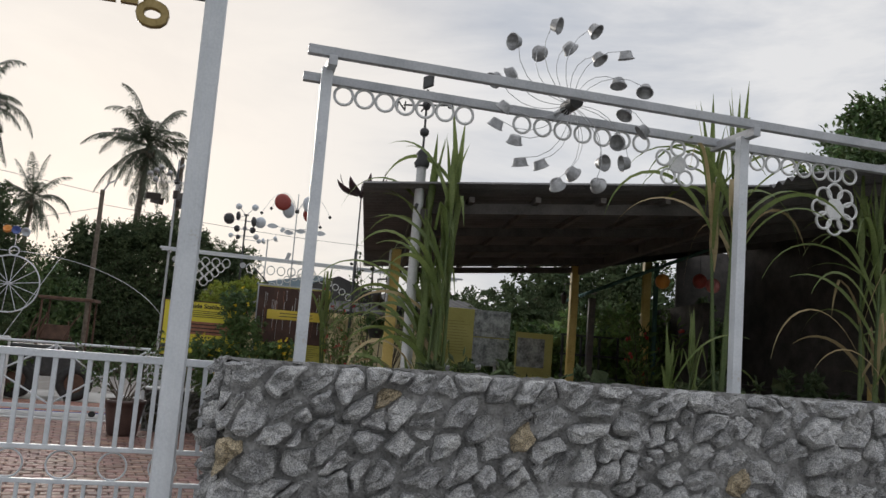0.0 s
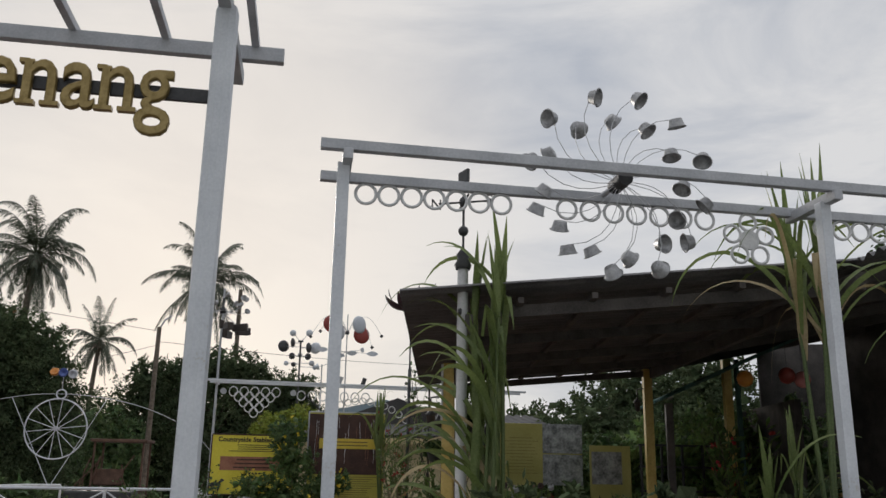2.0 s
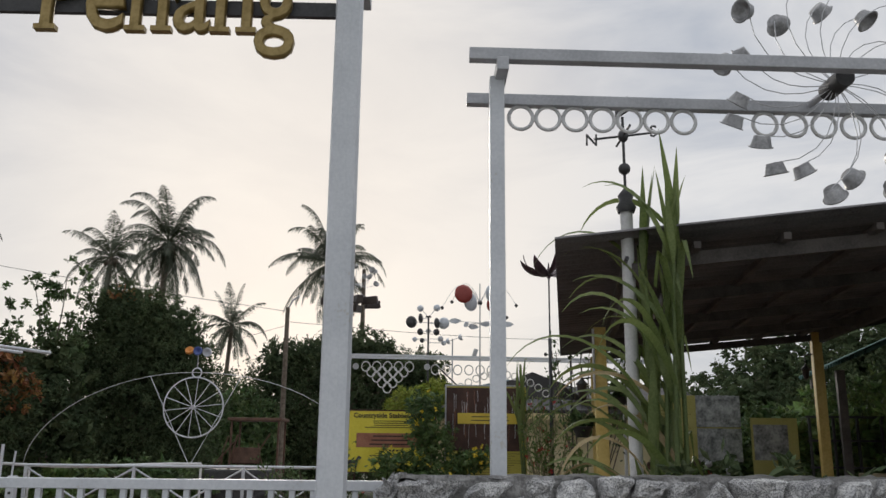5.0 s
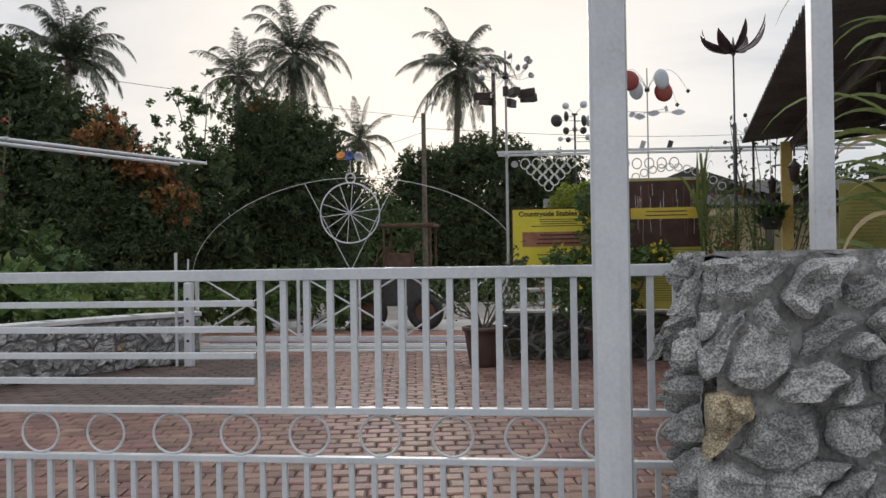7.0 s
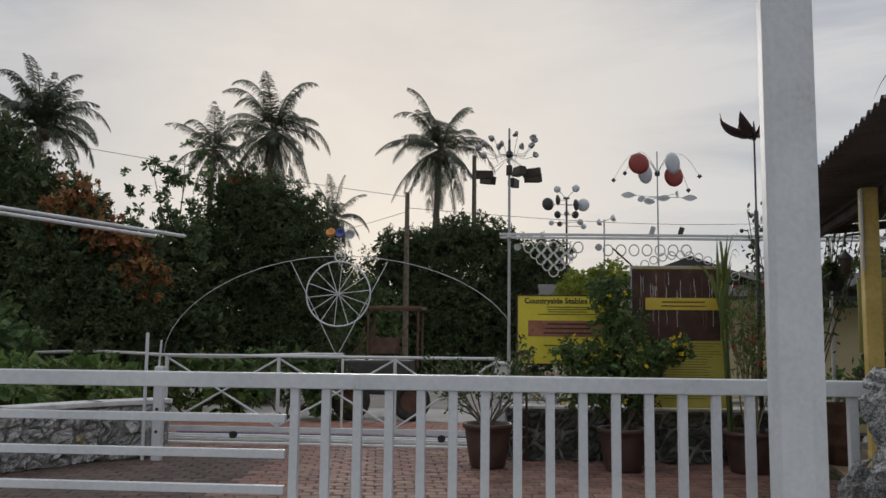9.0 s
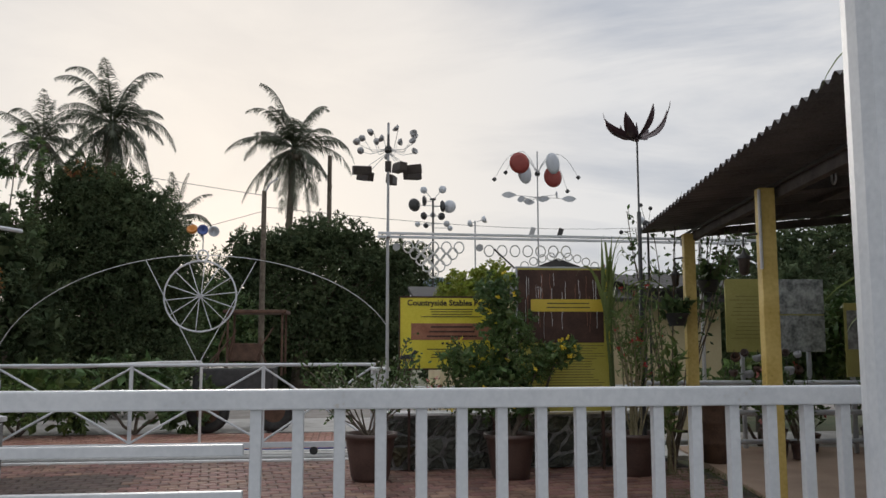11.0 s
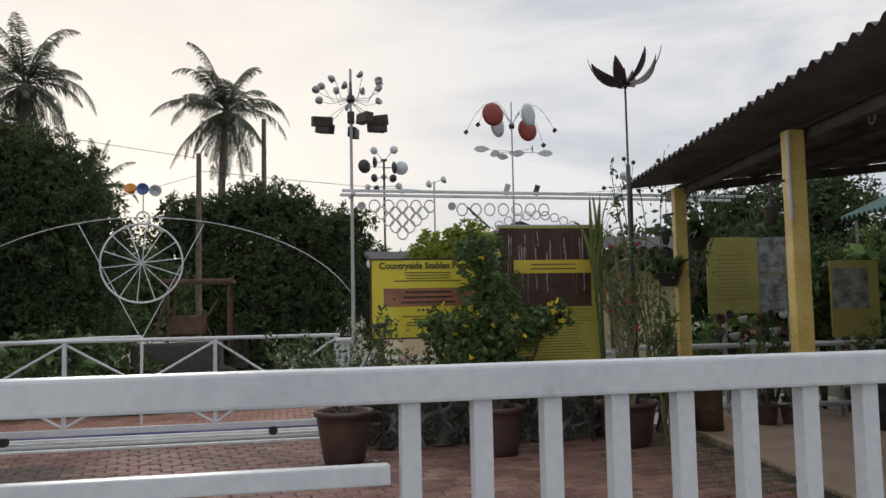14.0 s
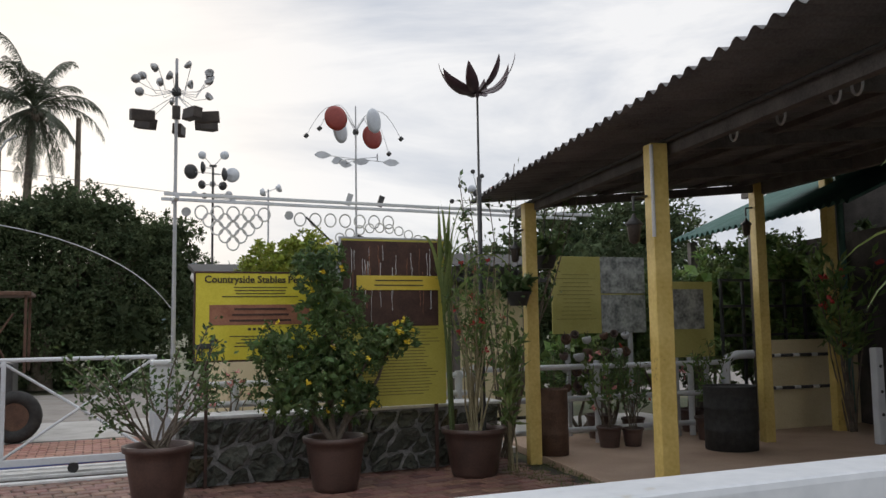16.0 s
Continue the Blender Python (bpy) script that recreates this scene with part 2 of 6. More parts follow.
LEAF_BUSH = surface("fresh_green_leaf", (0.055, 0.10, 0.034), (0.13, 0.195, 0.06), 1.5, 0.5, 0.0, spread=0.4, island=True, trans=0.32)
LEAF_LIGHT = surface("light_green_leaf", (0.095, 0.155, 0.045), (0.20, 0.28, 0.085), 2, 0.5, 0.0, spread=0.4, island=True, trans=0.35)
# Dark tone puts the shade under the stable and shed roofs into colour.
SHADEWOOD = surface("shade_dark_boards", (0.06, 0.056, 0.054), (0.115, 0.105, 0.098), 4, 0.95, 0.3, spec=0.1)
FADED = surface("faded_print", (0.15, 0.13, 0.03), (0.21, 0.19, 0.05), 8, 0.7, 0.0)
LEAF_LIME = surface("yellow_green_leaf", (0.17, 0.22, 0.03), (0.34, 0.38, 0.07), 2, 0.5, 0.0, spread=0.35, island=True, trans=0.4)
LEAF_ORANGE = surface("orange_young_leaf", (0.20, 0.085, 0.03), (0.36, 0.17, 0.06), 3, 0.5, 0.0, spread=0.4, island=True, trans=0.3)
LEAF_PALM = surface("palm_leaflet", (0.045, 0.058, 0.035), (0.095, 0.11, 0.065), 0.8, 0.5, 0.0, spread=0.35, island=True, trans=0.2)
LEAF_CANE = surface("cane_blade", (0.10, 0.16, 0.045), (0.22, 0.29, 0.10), 2, 0.45, 0.0, spread=0.35, island=True, trans=0.35)
LEAF_DRY = surface("dry_cane_blade", (0.30, 0.24, 0.11), (0.45, 0.38, 0.2), 3, 0.6, 0.0, spread=0.3, island=True, trans=0.3)
PETAL_Y = surface("yellow_petal", (0.65, 0.48, 0.02), (0.8, 0.62, 0.05), 10, 0.5, 0.0)
PETAL_R = surface("red_petal", (0.42, 0.03, 0.03), (0.6, 0.08, 0.07), 10, 0.5, 0.0)
PETAL_P = surface("pink_petal", (0.6, 0.2, 0.2), (0.75, 0.35, 0.33), 10, 0.5, 0.0)
RED = surface("red_enamel", (0.24, 0.034, 0.026), (0.32, 0.055, 0.04), 8, 0.4, 0.05)
BLUE = surface("blue_enamel", (0.05, 0.08, 0.25), (0.08, 0.12, 0.33), 8, 0.35, 0.05)
ORANGE = surface("orange_enamel", (0.55, 0.20, 0.03), (0.65, 0.28, 0.05), 8, 0.35, 0.05)
PLATE = surface("pale_blue_grey_plate", (0.50, 0.53, 0.57), (0.62, 0.65, 0.69), 8, 0.4, 0.05)
PURPLE = surface("dark_purple_sheet", (0.035, 0.018, 0.022), (0.075, 0.035, 0.042), 6, 0.4, 0.1)
RUST = surface("rusty_brown_steel", (0.07, 0.038, 0.026), (0.14, 0.08, 0.052), 7, 0.8, 0.3)
RUBBER = surface("black_rubber", (0.02, 0.02, 0.02), (0.04, 0.04, 0.038), 14, 0.8, 0.2)
HILL = surface("distant_hill", (0.20, 0.26, 0.30), (0.26, 0.32, 0.36), 0.02, 1.0, 0.0, fine=0.2)

# ---- mesh helpers ----


class Shape:
    """Collects vertices and faces of one mesh."""

    def __init__(self):
        self.v, self.f, self.smooth = [], [], []

    def add(self, verts, faces, smooth=False):
        k = len(self.v)
        self.v.extend(tuple(p) for p in verts)
        self.f.extend(tuple(i + k for i in q) for q in faces)
        self.smooth.extend([smooth] * len(faces))
        return self

    def box(self, c, s, m=None, bevel=0.0):
        x, y, z = s[0] / 2, s[1] / 2, s[2] / 2
        c = Vector(c)
        if bevel <= 0:
            vs = [Vector((i * x, j * y, k * z)) for k in (-1, 1) for i, j in ((-1, -1), (1, -1), (1, 1), (-1, 1))]
            fs = [(3, 2, 1, 0), (4, 5, 6, 7), (0, 1, 5, 4), (1, 2, 6, 5), (2, 3, 7, 6), (3, 0, 4, 7)]
        else:
            bm = bmesh.new()
            bmesh.ops.create_cube(bm, size=1, matrix=Matrix.Diagonal((s[0], s[1], s[2], 1)))
            bmesh.ops.bevel(bm, geom=bm.edges[:], offset=min(bevel, min(s) * 0.45), segments=2, profile=0.6, affect="EDGES")
            bm.verts.index_update()
            vs = [v.co.copy() for v in bm.verts]
            fs = [[v.index for v in f.verts] for f in bm.faces]
            bm.free()
        if m is not None:
            vs = [m @ p for p in vs]
        return self.add([c + p for p in vs], fs)

    def tube(self, pts, radii, seg=8, caps=True, smooth=True):
        pts = [Vector(p) for p in pts]
        if isinstance(radii, (int, float)):
            radii = [radii] * len(pts)
        vs, fs = [], []
        side = None
        for i, p in enumerate(pts):
            d = (pts[min(i + 1, len(pts) - 1)] - pts[max(i - 1, 0)]).normalized()
            if side is None:
                side = d.orthogonal().normalized()
            side = (side - d * side.dot(d)).normalized()
            up = d.cross(side)
            for k in range(seg):
                a = 2 * math.pi * k / seg
                vs.append(p + (side * math.cos(a) + up * math.sin(a)) * radii[i])
        for i in range(len(pts) - 1):
            for k in range(seg):
                q = (k + 1) % seg
                fs.append((i * seg + k, i * seg + q, (i + 1) * seg + q, (i + 1) * seg + k))
        self.add(vs, fs, smooth)
        if caps:
            self.add(vs[:seg], [tuple(reversed(range(seg)))])
            self.add(vs[-seg:], [tuple(range(seg))])
        return self

    def ring(self, c, R, r, normal=(0, 1, 0), seg=28, sec=8, stretch=1.0):
        n = Vector(normal).normalized()
        a = Vector((0, 0, 1)) if abs(n.z) < 0.9 else Vector((1, 0, 0))
        b = n.cross(a).normalized()
        a = b.cross(n).normalized()
        vs, fs = [], []
        for i in range(seg):
            t = 2 * math.pi * i / seg
            d = b * math.cos(t) + a * math.sin(t) * stretch
            for k in range(sec):
                s = 2 * math.pi * k / sec
                vs.append(Vector(c) + d * (R + r * math.cos(s)) + n * r * math.sin(s))
        for i in range(seg):
            for k in range(sec):
                j, q = (i + 1) % seg, (k + 1) % sec
                fs.append((i * sec + k, j * sec + k, j * sec + q, i * sec + q))
        return self.add(vs, fs, True)

    def lathe(self, profile, c=(0, 0, 0), m=None, seg=20):
        """Profile of (radius, height) turned about z."""
        vs, fs = [], []
        for r, z in profile:
            for k in range(seg):
                a = 2 * math.pi * k / seg
                p = Vector((r * math.cos(a), r * math.sin(a), z))
                vs.append(Vector(c) + (m @ p if m is not None else p))
        for i in range(len(profile) - 1):
            for k in range(seg):
                q = (k + 1) % seg
                fs.append((i * seg + k, i * seg + q, (i + 1) * seg + q, (i + 1) * seg + k))
        return self.add(vs, fs, True)

    def leaf(self, p, d, up, length, width, fold=0.25):
        """One small folded leaf."""
        s = d.cross(up)
        if s.length < 1e-4:
            s = d.orthogonal()
        s.normalize()
        n = s.cross(d).normalized()
        mid, tip = p + d * length * 0.5 - n * width * fold, p + d * length
        return self.add([p, mid + s * width * 0.5 + n * width * fold, tip, mid - s * width * 0.5 + n * width * fold, mid], [(0, 1, 4), (1, 2, 4), (2, 3, 4), (3, 0, 4)])

    def blade(self, p, d, droop, length, width, seg=7, twist=0.0, kink=0.0, cut=0.0, roll=0.0):
        """A long arching leaf that tapers and hangs; cut leaves a blunt end."""
        p, d = Vector(p), Vector(d).normalized()
        side = d.cross(Vector((0, 0, 1)))
        if side.length < 1e-3:
            side = Vector((1, 0, 0))
        side.normalize()
        vs, fs = [], []
        step = length / seg
        for i in range(seg + 1):
            t = i / seg
            w = width * (0.35 + 0.65 * min(1, t * 4)) * (1 - (t * (1 - cut)) ** 2.2) + 0.002
            n = side.cross(d).normalized()
            s = (side * math.cos(twist * t + roll) + n * math.sin(twist * t + roll))
            vs += [p - s * w * 0.5 + n * w * 0.15, p - n * w * 0.05, p + s * w * 0.5 + n * w * 0.15]
            p = p + d * step
            bend = droop * step * (0.4 + 1.6 * t) + (kink if i == int(seg * 0.55) else 0)
            d = (d + Vector((0, 0, -1)) * bend).normalized()
        for i in range(seg):
            a = i * 3
            fs += [(a, a + 1, a + 4, a + 3), (a + 1, a + 2, a + 5, a + 4)]
        return self.add(vs, fs, True)

    def mesh(self, name, mat):
        me = bpy.data.meshes.new(name)
        me.from_pydata(self.v, [], self.f)
        me.polygons.foreach_set("use_smooth", self.smooth)
        me.materials.append(mat)
        me.update()
        return me


def thing(name, label, category, group="", at=(0, 0, 0), rz=0.0):
    ob = new(name)
    ob.empty_display_size = 0.05
    ob.matrix_world = pose(*at, 0, 0, rz)
    return tagged(ob, label, category, group)


def part(name, shape, mat, parent=None, label="", local=True):
    """Links a shape as one mesh; given in its parent's own space."""
    ob = new(name, shape.mesh(name, mat) if isinstance(shape, Shape) else shape)
    if parent is not None:
        ob.parent = parent
    if label:
        ob["label"] = label
    return ob


def structure(name, shape, mat, label, category):
    ob = new(name, shape.mesh(name, mat))
    return tagged(ob, label, category, kind="structure")


def letters(body, size, extrude, mat, spread=1.0, weight=0.0):
    cu = bpy.data.curves.new("lettering", "FONT")
    cu.body, cu.size, cu.extrude, cu.space_character = body, size, extrude, spread
    cu.resolution_u = 3
    cu.bevel_depth, cu.bevel_resolution = weight * size, 0
    tmp = bpy.data.objects.new("lettering", cu)
    me = bpy.data.meshes.new_from_object(tmp)
    bpy.data.objects.remove(tmp)
    bpy.data.curves.remove(cu)
    me.materials.clear()
    me.materials.append(mat)
    return me


def width_of(me):
    xs = [v.co.x for v in me.vertices]
    return max(xs) - min(xs), min(xs)


def serifs(me, ch, size, extrude):
    """Feet and top flags on the upright strokes of a raised letter."""
    bm = bmesh.new()
    bm.from_mesh(me)
    ys = [v.co.y for v in bm.verts]
    spots = []

    def strokes(y0, y1):
        xs = sorted(v.co.x for v in bm.verts if y0 <= v.co.y <= y1)
        runs = []
        for x in xs:
            if runs and x - runs[-1][1] < 0.13 * size:
                runs[-1][1] = x
            else:
                runs.append([x, x])
        return runs

    if ch in "PnrilmhkTdu":
        feet = strokes(min(ys), min(ys) + 0.02 * size)
        if ch in "du":
            feet = feet[-1:]
        spots += [(a - (0.0 if ch in "du" else 0.055) * size, b + 0.055 * size, min(ys)) for a, b in feet]
    if ch in "nrmiPbdlhku":
        tops = strokes(max(ys) - 0.03 * size, max(ys))
        if ch in "nrm":
            tops = strokes(min(ys), min(ys) + 0.02 * size)[:1]
        spots += [(a - 0.06 * size, a + 0.06 * size, max(ys) - 0.05 * size) for a, b in tops[:1]]
    for a, b, y in spots:
        m = Matrix.Translation(((a + b) / 2, y + 0.022 * size, 0)) @ Matrix.Diagonal((b - a, 0.045 * size, 2 * extrude + 0.02 * size, 1))
        bmesh.ops.create_cube(bm, size=1.0, matrix=m)
    bm.to_mesh(me)
    bm.free()
    return me


STAND = Matrix.Rotation(radians(90), 4, "X")
rng = random.Random(7)


def rnd(a, b):
    return rng.uniform(a, b)


def unit():
    while True:
        d = Vector((rnd(-1, 1), rnd(-1, 1), rnd(-1, 1)))
        if 0.05 < d.length < 1:
            return d.normalized()

# ---- ground ----
g = Shape()
g.add([(-900, -900, -0.06), (900, -900, -0.06), (900, 900, -0.06), (-900, 900, -0.06)], [(0, 1, 2, 3)])
structure("ground", g, EARTH, "dark earth and rough grass ground", "ground")
structure("pavement_outside", Shape().box((0, -6.3, -0.04), (40, 12.5, 0.08)), APRON, "grey concrete apron outside the gate", "pavement")
structure("forecourt_bed", Shape().box((-1.1, 4.75, -0.045), (11.0, 9.3, 0.07)), JOINT, "dark sand bed under the forecourt pavers", "ground")
structure("concrete_strip", Shape().box((-1.6, 9.75, -0.03), (9.0, 0.66, 0.075), bevel=0.01), STRIP, "pale concrete strip that carries the gate rails", "pavement")
yard = structure("inner_yard", Shape().box((-2.0, 11.35, -0.045), (8.0, 2.5, 0.07)), JOINT, "sand bed of the brick yard beyond the inner gate", "ground")
structure("yard_concrete", Shape().box((-2.0, 13.9, -0.035), (14.0, 2.55, 0.07)), STRIP, "pale worn concrete yard in front of the road", "ground")
# The pale tone stands for sunlit paving behind the fence.
structure("fence_path", Shape().box((6.2, 10.3, -0.035), (4.6, 2.7, 0.07)), STRIP, "paving behind the pipe fence, sunlight put into its pale colour", "pavement")
structure("road", Shape().box((-2.0, 18.6, -0.04), (40, 7.0, 0.06)), ROADM, "grey weathered road behind the yard", "road")

# shed frame: U runs along its eave, V across it
U, V = Vector((0.160, 0.987, 0)), Vector((0.987, -0.160, 0))
TURN = math.degrees(math.atan2(V.y, V.x))
RUV = Matrix.Rotation(radians(TURN), 4, "Z")


def shed(a, b, z=0.0):
    """A point a metres across from the eave line and b along it."""
    return Vector((2.90, 1.50, 0)) + V * a + U * b + Vector((0, 0, z))


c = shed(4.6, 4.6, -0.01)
structure("shed_floor", Shape().box(c, (7.9, 7.6, 0.09), RUV, bevel=0.015), SLAB, "brown concrete floor under the shed roof", "floor")

# ---- stone walls ----


def cells(w, h, s, r):
    """Irregular cells, large and small, that fill a w by h face."""
    pts = []
    nz = max(1, round(h / (s * 0.92)))
    nx = max(1, round(w / (s * 1.12)))
    for j in range(nz):
        for i in range(nx):
            if r.random() < 0.05 and nx > 3:
                continue
            p = ((i + 0.5 + (0.25 if j % 2 else -0.25) + r.uniform(-0.46, 0.46)) * w / nx, (j + 0.5 + r.uniform(-0.44, 0.44)) * h / nz)
            pts.append(p)
            if r.random() < 0.30:
                pts.append((p[0] + r.choice((-1, 1)) * s * 0.42, p[1] + r.uniform(-0.5, 0.5) * s))
    lean = 0.60
    out = []
    for k, (px, pz) in enumerate(pts):
        poly = [(0, 0), (w, 0), (w, h), (0, h)]
        for q, (qx, qz) in enumerate(pts):
            if q == k or abs(qx - px) > 3.5 * s or abs(qz - pz) > 3.5 * s:
                continue
            # cells stretch along a slanting axis
            dx, dz = qx - px, qz - pz
            gx, gz = dx - lean * dz, dz * 1.25 - lean * dx
            mx, mz = (px + qx) / 2, (pz + qz) / 2
            side = [(x - mx) * gx + (z - mz) * gz for x, z in poly]
            new_poly = []
            for i in range(len(poly)):
                j = (i + 1) % len(poly)
                if side[i] <= 0:
                    new_poly.append(poly[i])
                if side[i] * side[j] < 0:
                    t = side[i] / (side[i] - side[j])
                    new_poly.append((poly[i][0] + t * (poly[j][0] - poly[i][0]), poly[i][1] + t * (poly[j][1] - poly[i][1])))
            poly = new_poly
            if len(poly) < 3:
                break
        if len(poly) >= 3:
            area = abs(sum(poly[i][0] * poly[(i + 1) % len(poly)][1] - poly[(i + 1) % len(poly)][0] * poly[i][1] for i in range(len(poly)))) / 2
            if area > 0.002:
                out.append(poly)
    return out


def stone_shape(poly, o, right, normal, r, proud=0.05):
    """A rough broken stone over one cell of a face."""
    n = len(poly)
    cx, cz = sum(p[0] for p in poly) / n, sum(p[1] for p in poly) / n
    ring = []
    per = sum(math.hypot(poly[i][0] - poly[(i + 1) % n][0], poly[i][1] - poly[(i + 1) % n][1]) for i in range(n))
    for i in range(n):
        a, b = poly[i], poly[(i + 1) % n]
        d = math.hypot(b[0] - a[0], b[1] - a[1])
        if d < 0.02:
            continue
        m = max(2, round(d / per * 20))
        for q in range(m):
            t = 0.12 + 0.76 * q / (m - 1)
            ring.append((a[0] + (b[0] - a[0]) * t, a[1] + (b[1] - a[1]) * t))
    size = max(0.04, min(math.hypot(x - cx, z - cz) for x, z in ring))
    gap = r.uniform(0.003, 0.024)
    depth = proud * r.uniform(0.5, 1.5)
    up, vs, m = Vector((0, 0, 1)), [], len(ring)
    tx, tz = r.uniform(-0.4, 0.4), r.uniform(-0.45, 0.35)
    off = Vector((r.uniform(-9, 9), r.uniform(-9, 9), r.uniform(-9, 9)))
    levels = ((1 - gap / size, -0.03), (1.0 - gap * 0.8 / size, depth * 0.55), (0.90 - gap / size, depth * 0.92), (0.66, depth * 1.0), (0.34, depth * 1.05))
    for scale, dz in levels:
        for x, z in ring:
            dx, dzz = (x - cx) * max(0.2, scale), (z - cz) * max(0.2, scale)
            p = o + right * (cx + dx) + up * (cz + dzz)
            if dz > 0:
                w = (0.5 - abs(noise.noise(p * 8 + off))) * 0.095 - 0.018 + noise.noise(p * 22 + off) * 0.045
                dx += noise.noise(p * 14 - off) * 0.022
                dzz += noise.noise(p * 14 + off * 2) * 0.022
                p = o + right * (cx + dx) + up * (cz + dzz) + normal * max(0.004, dz + w + tx * dx + tz * dzz)
            else:
                p = p + normal * dz
            vs.append(p)
    vs.append(o + right * cx + up * cz + normal * depth * 1.05)
    fs = []
    for lvl in range(4):
        for i in range(m):
            j = (i + 1) % m
            fs.append((lvl * m + i, lvl * m + j, (lvl + 1) * m + j, (lvl + 1) * m + i))
    for i in range(m):
        fs.append((4 * m + i, 4 * m + (i + 1) % m, 5 * m))
    s = Shape()
    s.add(vs, fs, False)
    return s


def clad(parent, o, right, normal, w, h, s, mat, seed, proud=0.05):
    r = random.Random(seed)
    for poly in cells(w, h, s, r):
        part("stone", stone_shape(poly, Vector(o), Vector(right), Vector(normal), r, proud=proud), mat, parent)


WX0, WX1, WY0, WY1, WH = 1.83, 9.6, -0.50, -0.13, 1.455
core = Shape().box(((WX0 + WX1) / 2 + 0.03, (WY0 + WY1) / 2 + 0.01, WH / 2 - 0.03), (WX1 - WX0 - 0.06, WY1 - WY0 - 0.04, WH - 0.06))


def rough_face(s, o, right, up, normal, w, h, step, base, amp):
    """Lumpy mortar pressed over one face; it half buries some of the stones."""
    nu, nv = max(2, round(w / step)), max(2, round(h / step))
    vs, fs = [], []
    for i in range(nu + 1):
        for j in range(nv + 1):
            p = o + right * (w * i / nu) + up * (h * j / nv)
            lump = noise.noise(p * 5.2) * 0.55 + noise.noise(p * 13) * 0.4 + noise.noise(p * 31) * 0.25
            vs.append(p + normal * (base + amp * lump))
    for i in range(nu):
        for j in range(nv):
            k = i * (nv + 1) + j
            fs.append((k, k + nv + 1, k + nv + 2, k + 1))
    s.add(vs, fs, True)
    return s


ZU = Vector((0, 0, 1))
rough_face(core, Vector((WX0 + 0.01, WY0, 0)), Vector((1, 0, 0)), ZU, Vector((0, -1, 0)), WX1 - WX0, WH + 0.01, 0.024, 0.036, 0.075)
rough_face(core, Vector((WX0, WY1, 0)), Vector((0, -1, 0)), ZU, Vector((-1, 0, 0)), WY1 - WY0 + 0.02, WH + 0.01, 0.024, 0.030, 0.065)
wall_top = rough_face(Shape(), Vector((WX0 - 0.03, WY0 - 0.035, WH)), Vector((1, 0, 0)), Vector((0, 1, 0)), ZU, WX1 - WX0, WY1 - WY0 + 0.05, 0.03, -0.002, 0.035)
wall_front = structure("wall_front", core, MORTAR, "rubble wall of rough grey granite stones in lumpy grey mortar", "wall")

part("coping", wall_top, MORTAR_TOP, wall_front, "dark mossy mortar top")

low_pts = [Vector((-3.75, 7.85, 0)), Vector((-4.35, 7.2, 0)), Vector((-4.95, 6.2, 0)), Vector((-5.5, 5.0, 0)), Vector((-6.4, 3.9, 0)), Vector((-7.8, 3.2, 0))]
low = Shape()
low_cap = Shape()
for a, b in zip(low_pts, low_pts[1:]):
    d = b - a
    mt = Matrix.Rotation(math.atan2(d.y, d.x), 4, "Z")
    low.box((a + b) / 2 + Vector((0, 0, 0.33)), (d.length + 0.06, 0.24, 0.66), mt)
    low_cap.box((a + b) / 2 + Vector((0, 0, 0.685)), (d.length + 0.1, 0.34, 0.06), mt, bevel=0.012)
wall_low = structure("wall_low", low, MORTAR, "low curved rubble wall with a whitewashed coping", "wall")
part("coping", low_cap, WHITE_OLD, wall_low, "whitewashed concrete coping")
planter = structure("planter_wall", Shape().box((2.36, 8.25, 0.32), (3.44, 0.32, 0.64)), MORTAR, "dark mossy stone planter wall with a pale cap", "wall")
part("coping", Shape().box((2.36, 8.25, 0.66), (3.52, 0.42, 0.035), bevel=0.008), WHITE_OLD, planter, "thin pale concrete cap")

# ---- front gate ----
gate = thing("metal_gate", "white painted steel sliding gate with balusters, bars and rings", "gate")
GL, GR, PITCH = -3.3, 1.95, 0.105
part("top_rail", Shape().box(((GL + GR) / 2, 0, 1.391), (GR - GL, 0.052, 0.050), bevel=0.005), WHITE, gate)
part("middle_rail", Shape().box(((GL + GR) / 2, 0, 0.796), (GR - GL, 0.04, 0.030), bevel=0.004), WHITE, gate)
part("lower_rail", Shape().box(((GL + GR) / 2, 0, 0.582), (GR - GL, 0.04, 0.028), bevel=0.004), WHITE, gate)
part("bottom_rail", Shape().box(((GL + GR) / 2, 0, 0.09), (GR - GL, 0.05, 0.05), bevel=0.005), WHITE, gate)
bal = Shape().box((0, 0, 0), (0.029, 0.029, 0.556), bevel=0.003).mesh("baluster", WHITE)
for i in range(19):
    part("baluster", bal, WHITE, gate).location = (i * PITCH, 0, 1.088)
for i in range(3):
    part("baluster", bal, WHITE, gate).location = (GL + 0.02 + i * PITCH, 0, 1.088)
short = Shape().box((0, 0, 0), (0.024, 0.024, 0.454), bevel=0.003).mesh("short_baluster", WHITE)
n = int((GR - GL) / 0.1)
for i in range(n):
    part("short_baluster", short, WHITE, gate).location = (GR - 0.05 - i * 0.1, 0, 0.341)
bar = Shape().box((0, 0, 0), (-GL - 0.27, 0.026, 0.028), bevel=0.003).mesh("horizontal_bar", WHITE)
for z in (1.266, 1.151, 1.035, 0.923):
    part("horizontal_bar", bar, WHITE, gate).location = (GL / 2 + 0.105, 0, z)
hoop = Shape().ring((0, 0, 0), 0.088, 0.006, seg=36, sec=6).mesh("ring", WHITE)
for i in range(16):
    part("ring", hoop, WHITE, gate).location = (1.157 + 0.315 * 2 - i * 0.315, 0, 0.688)
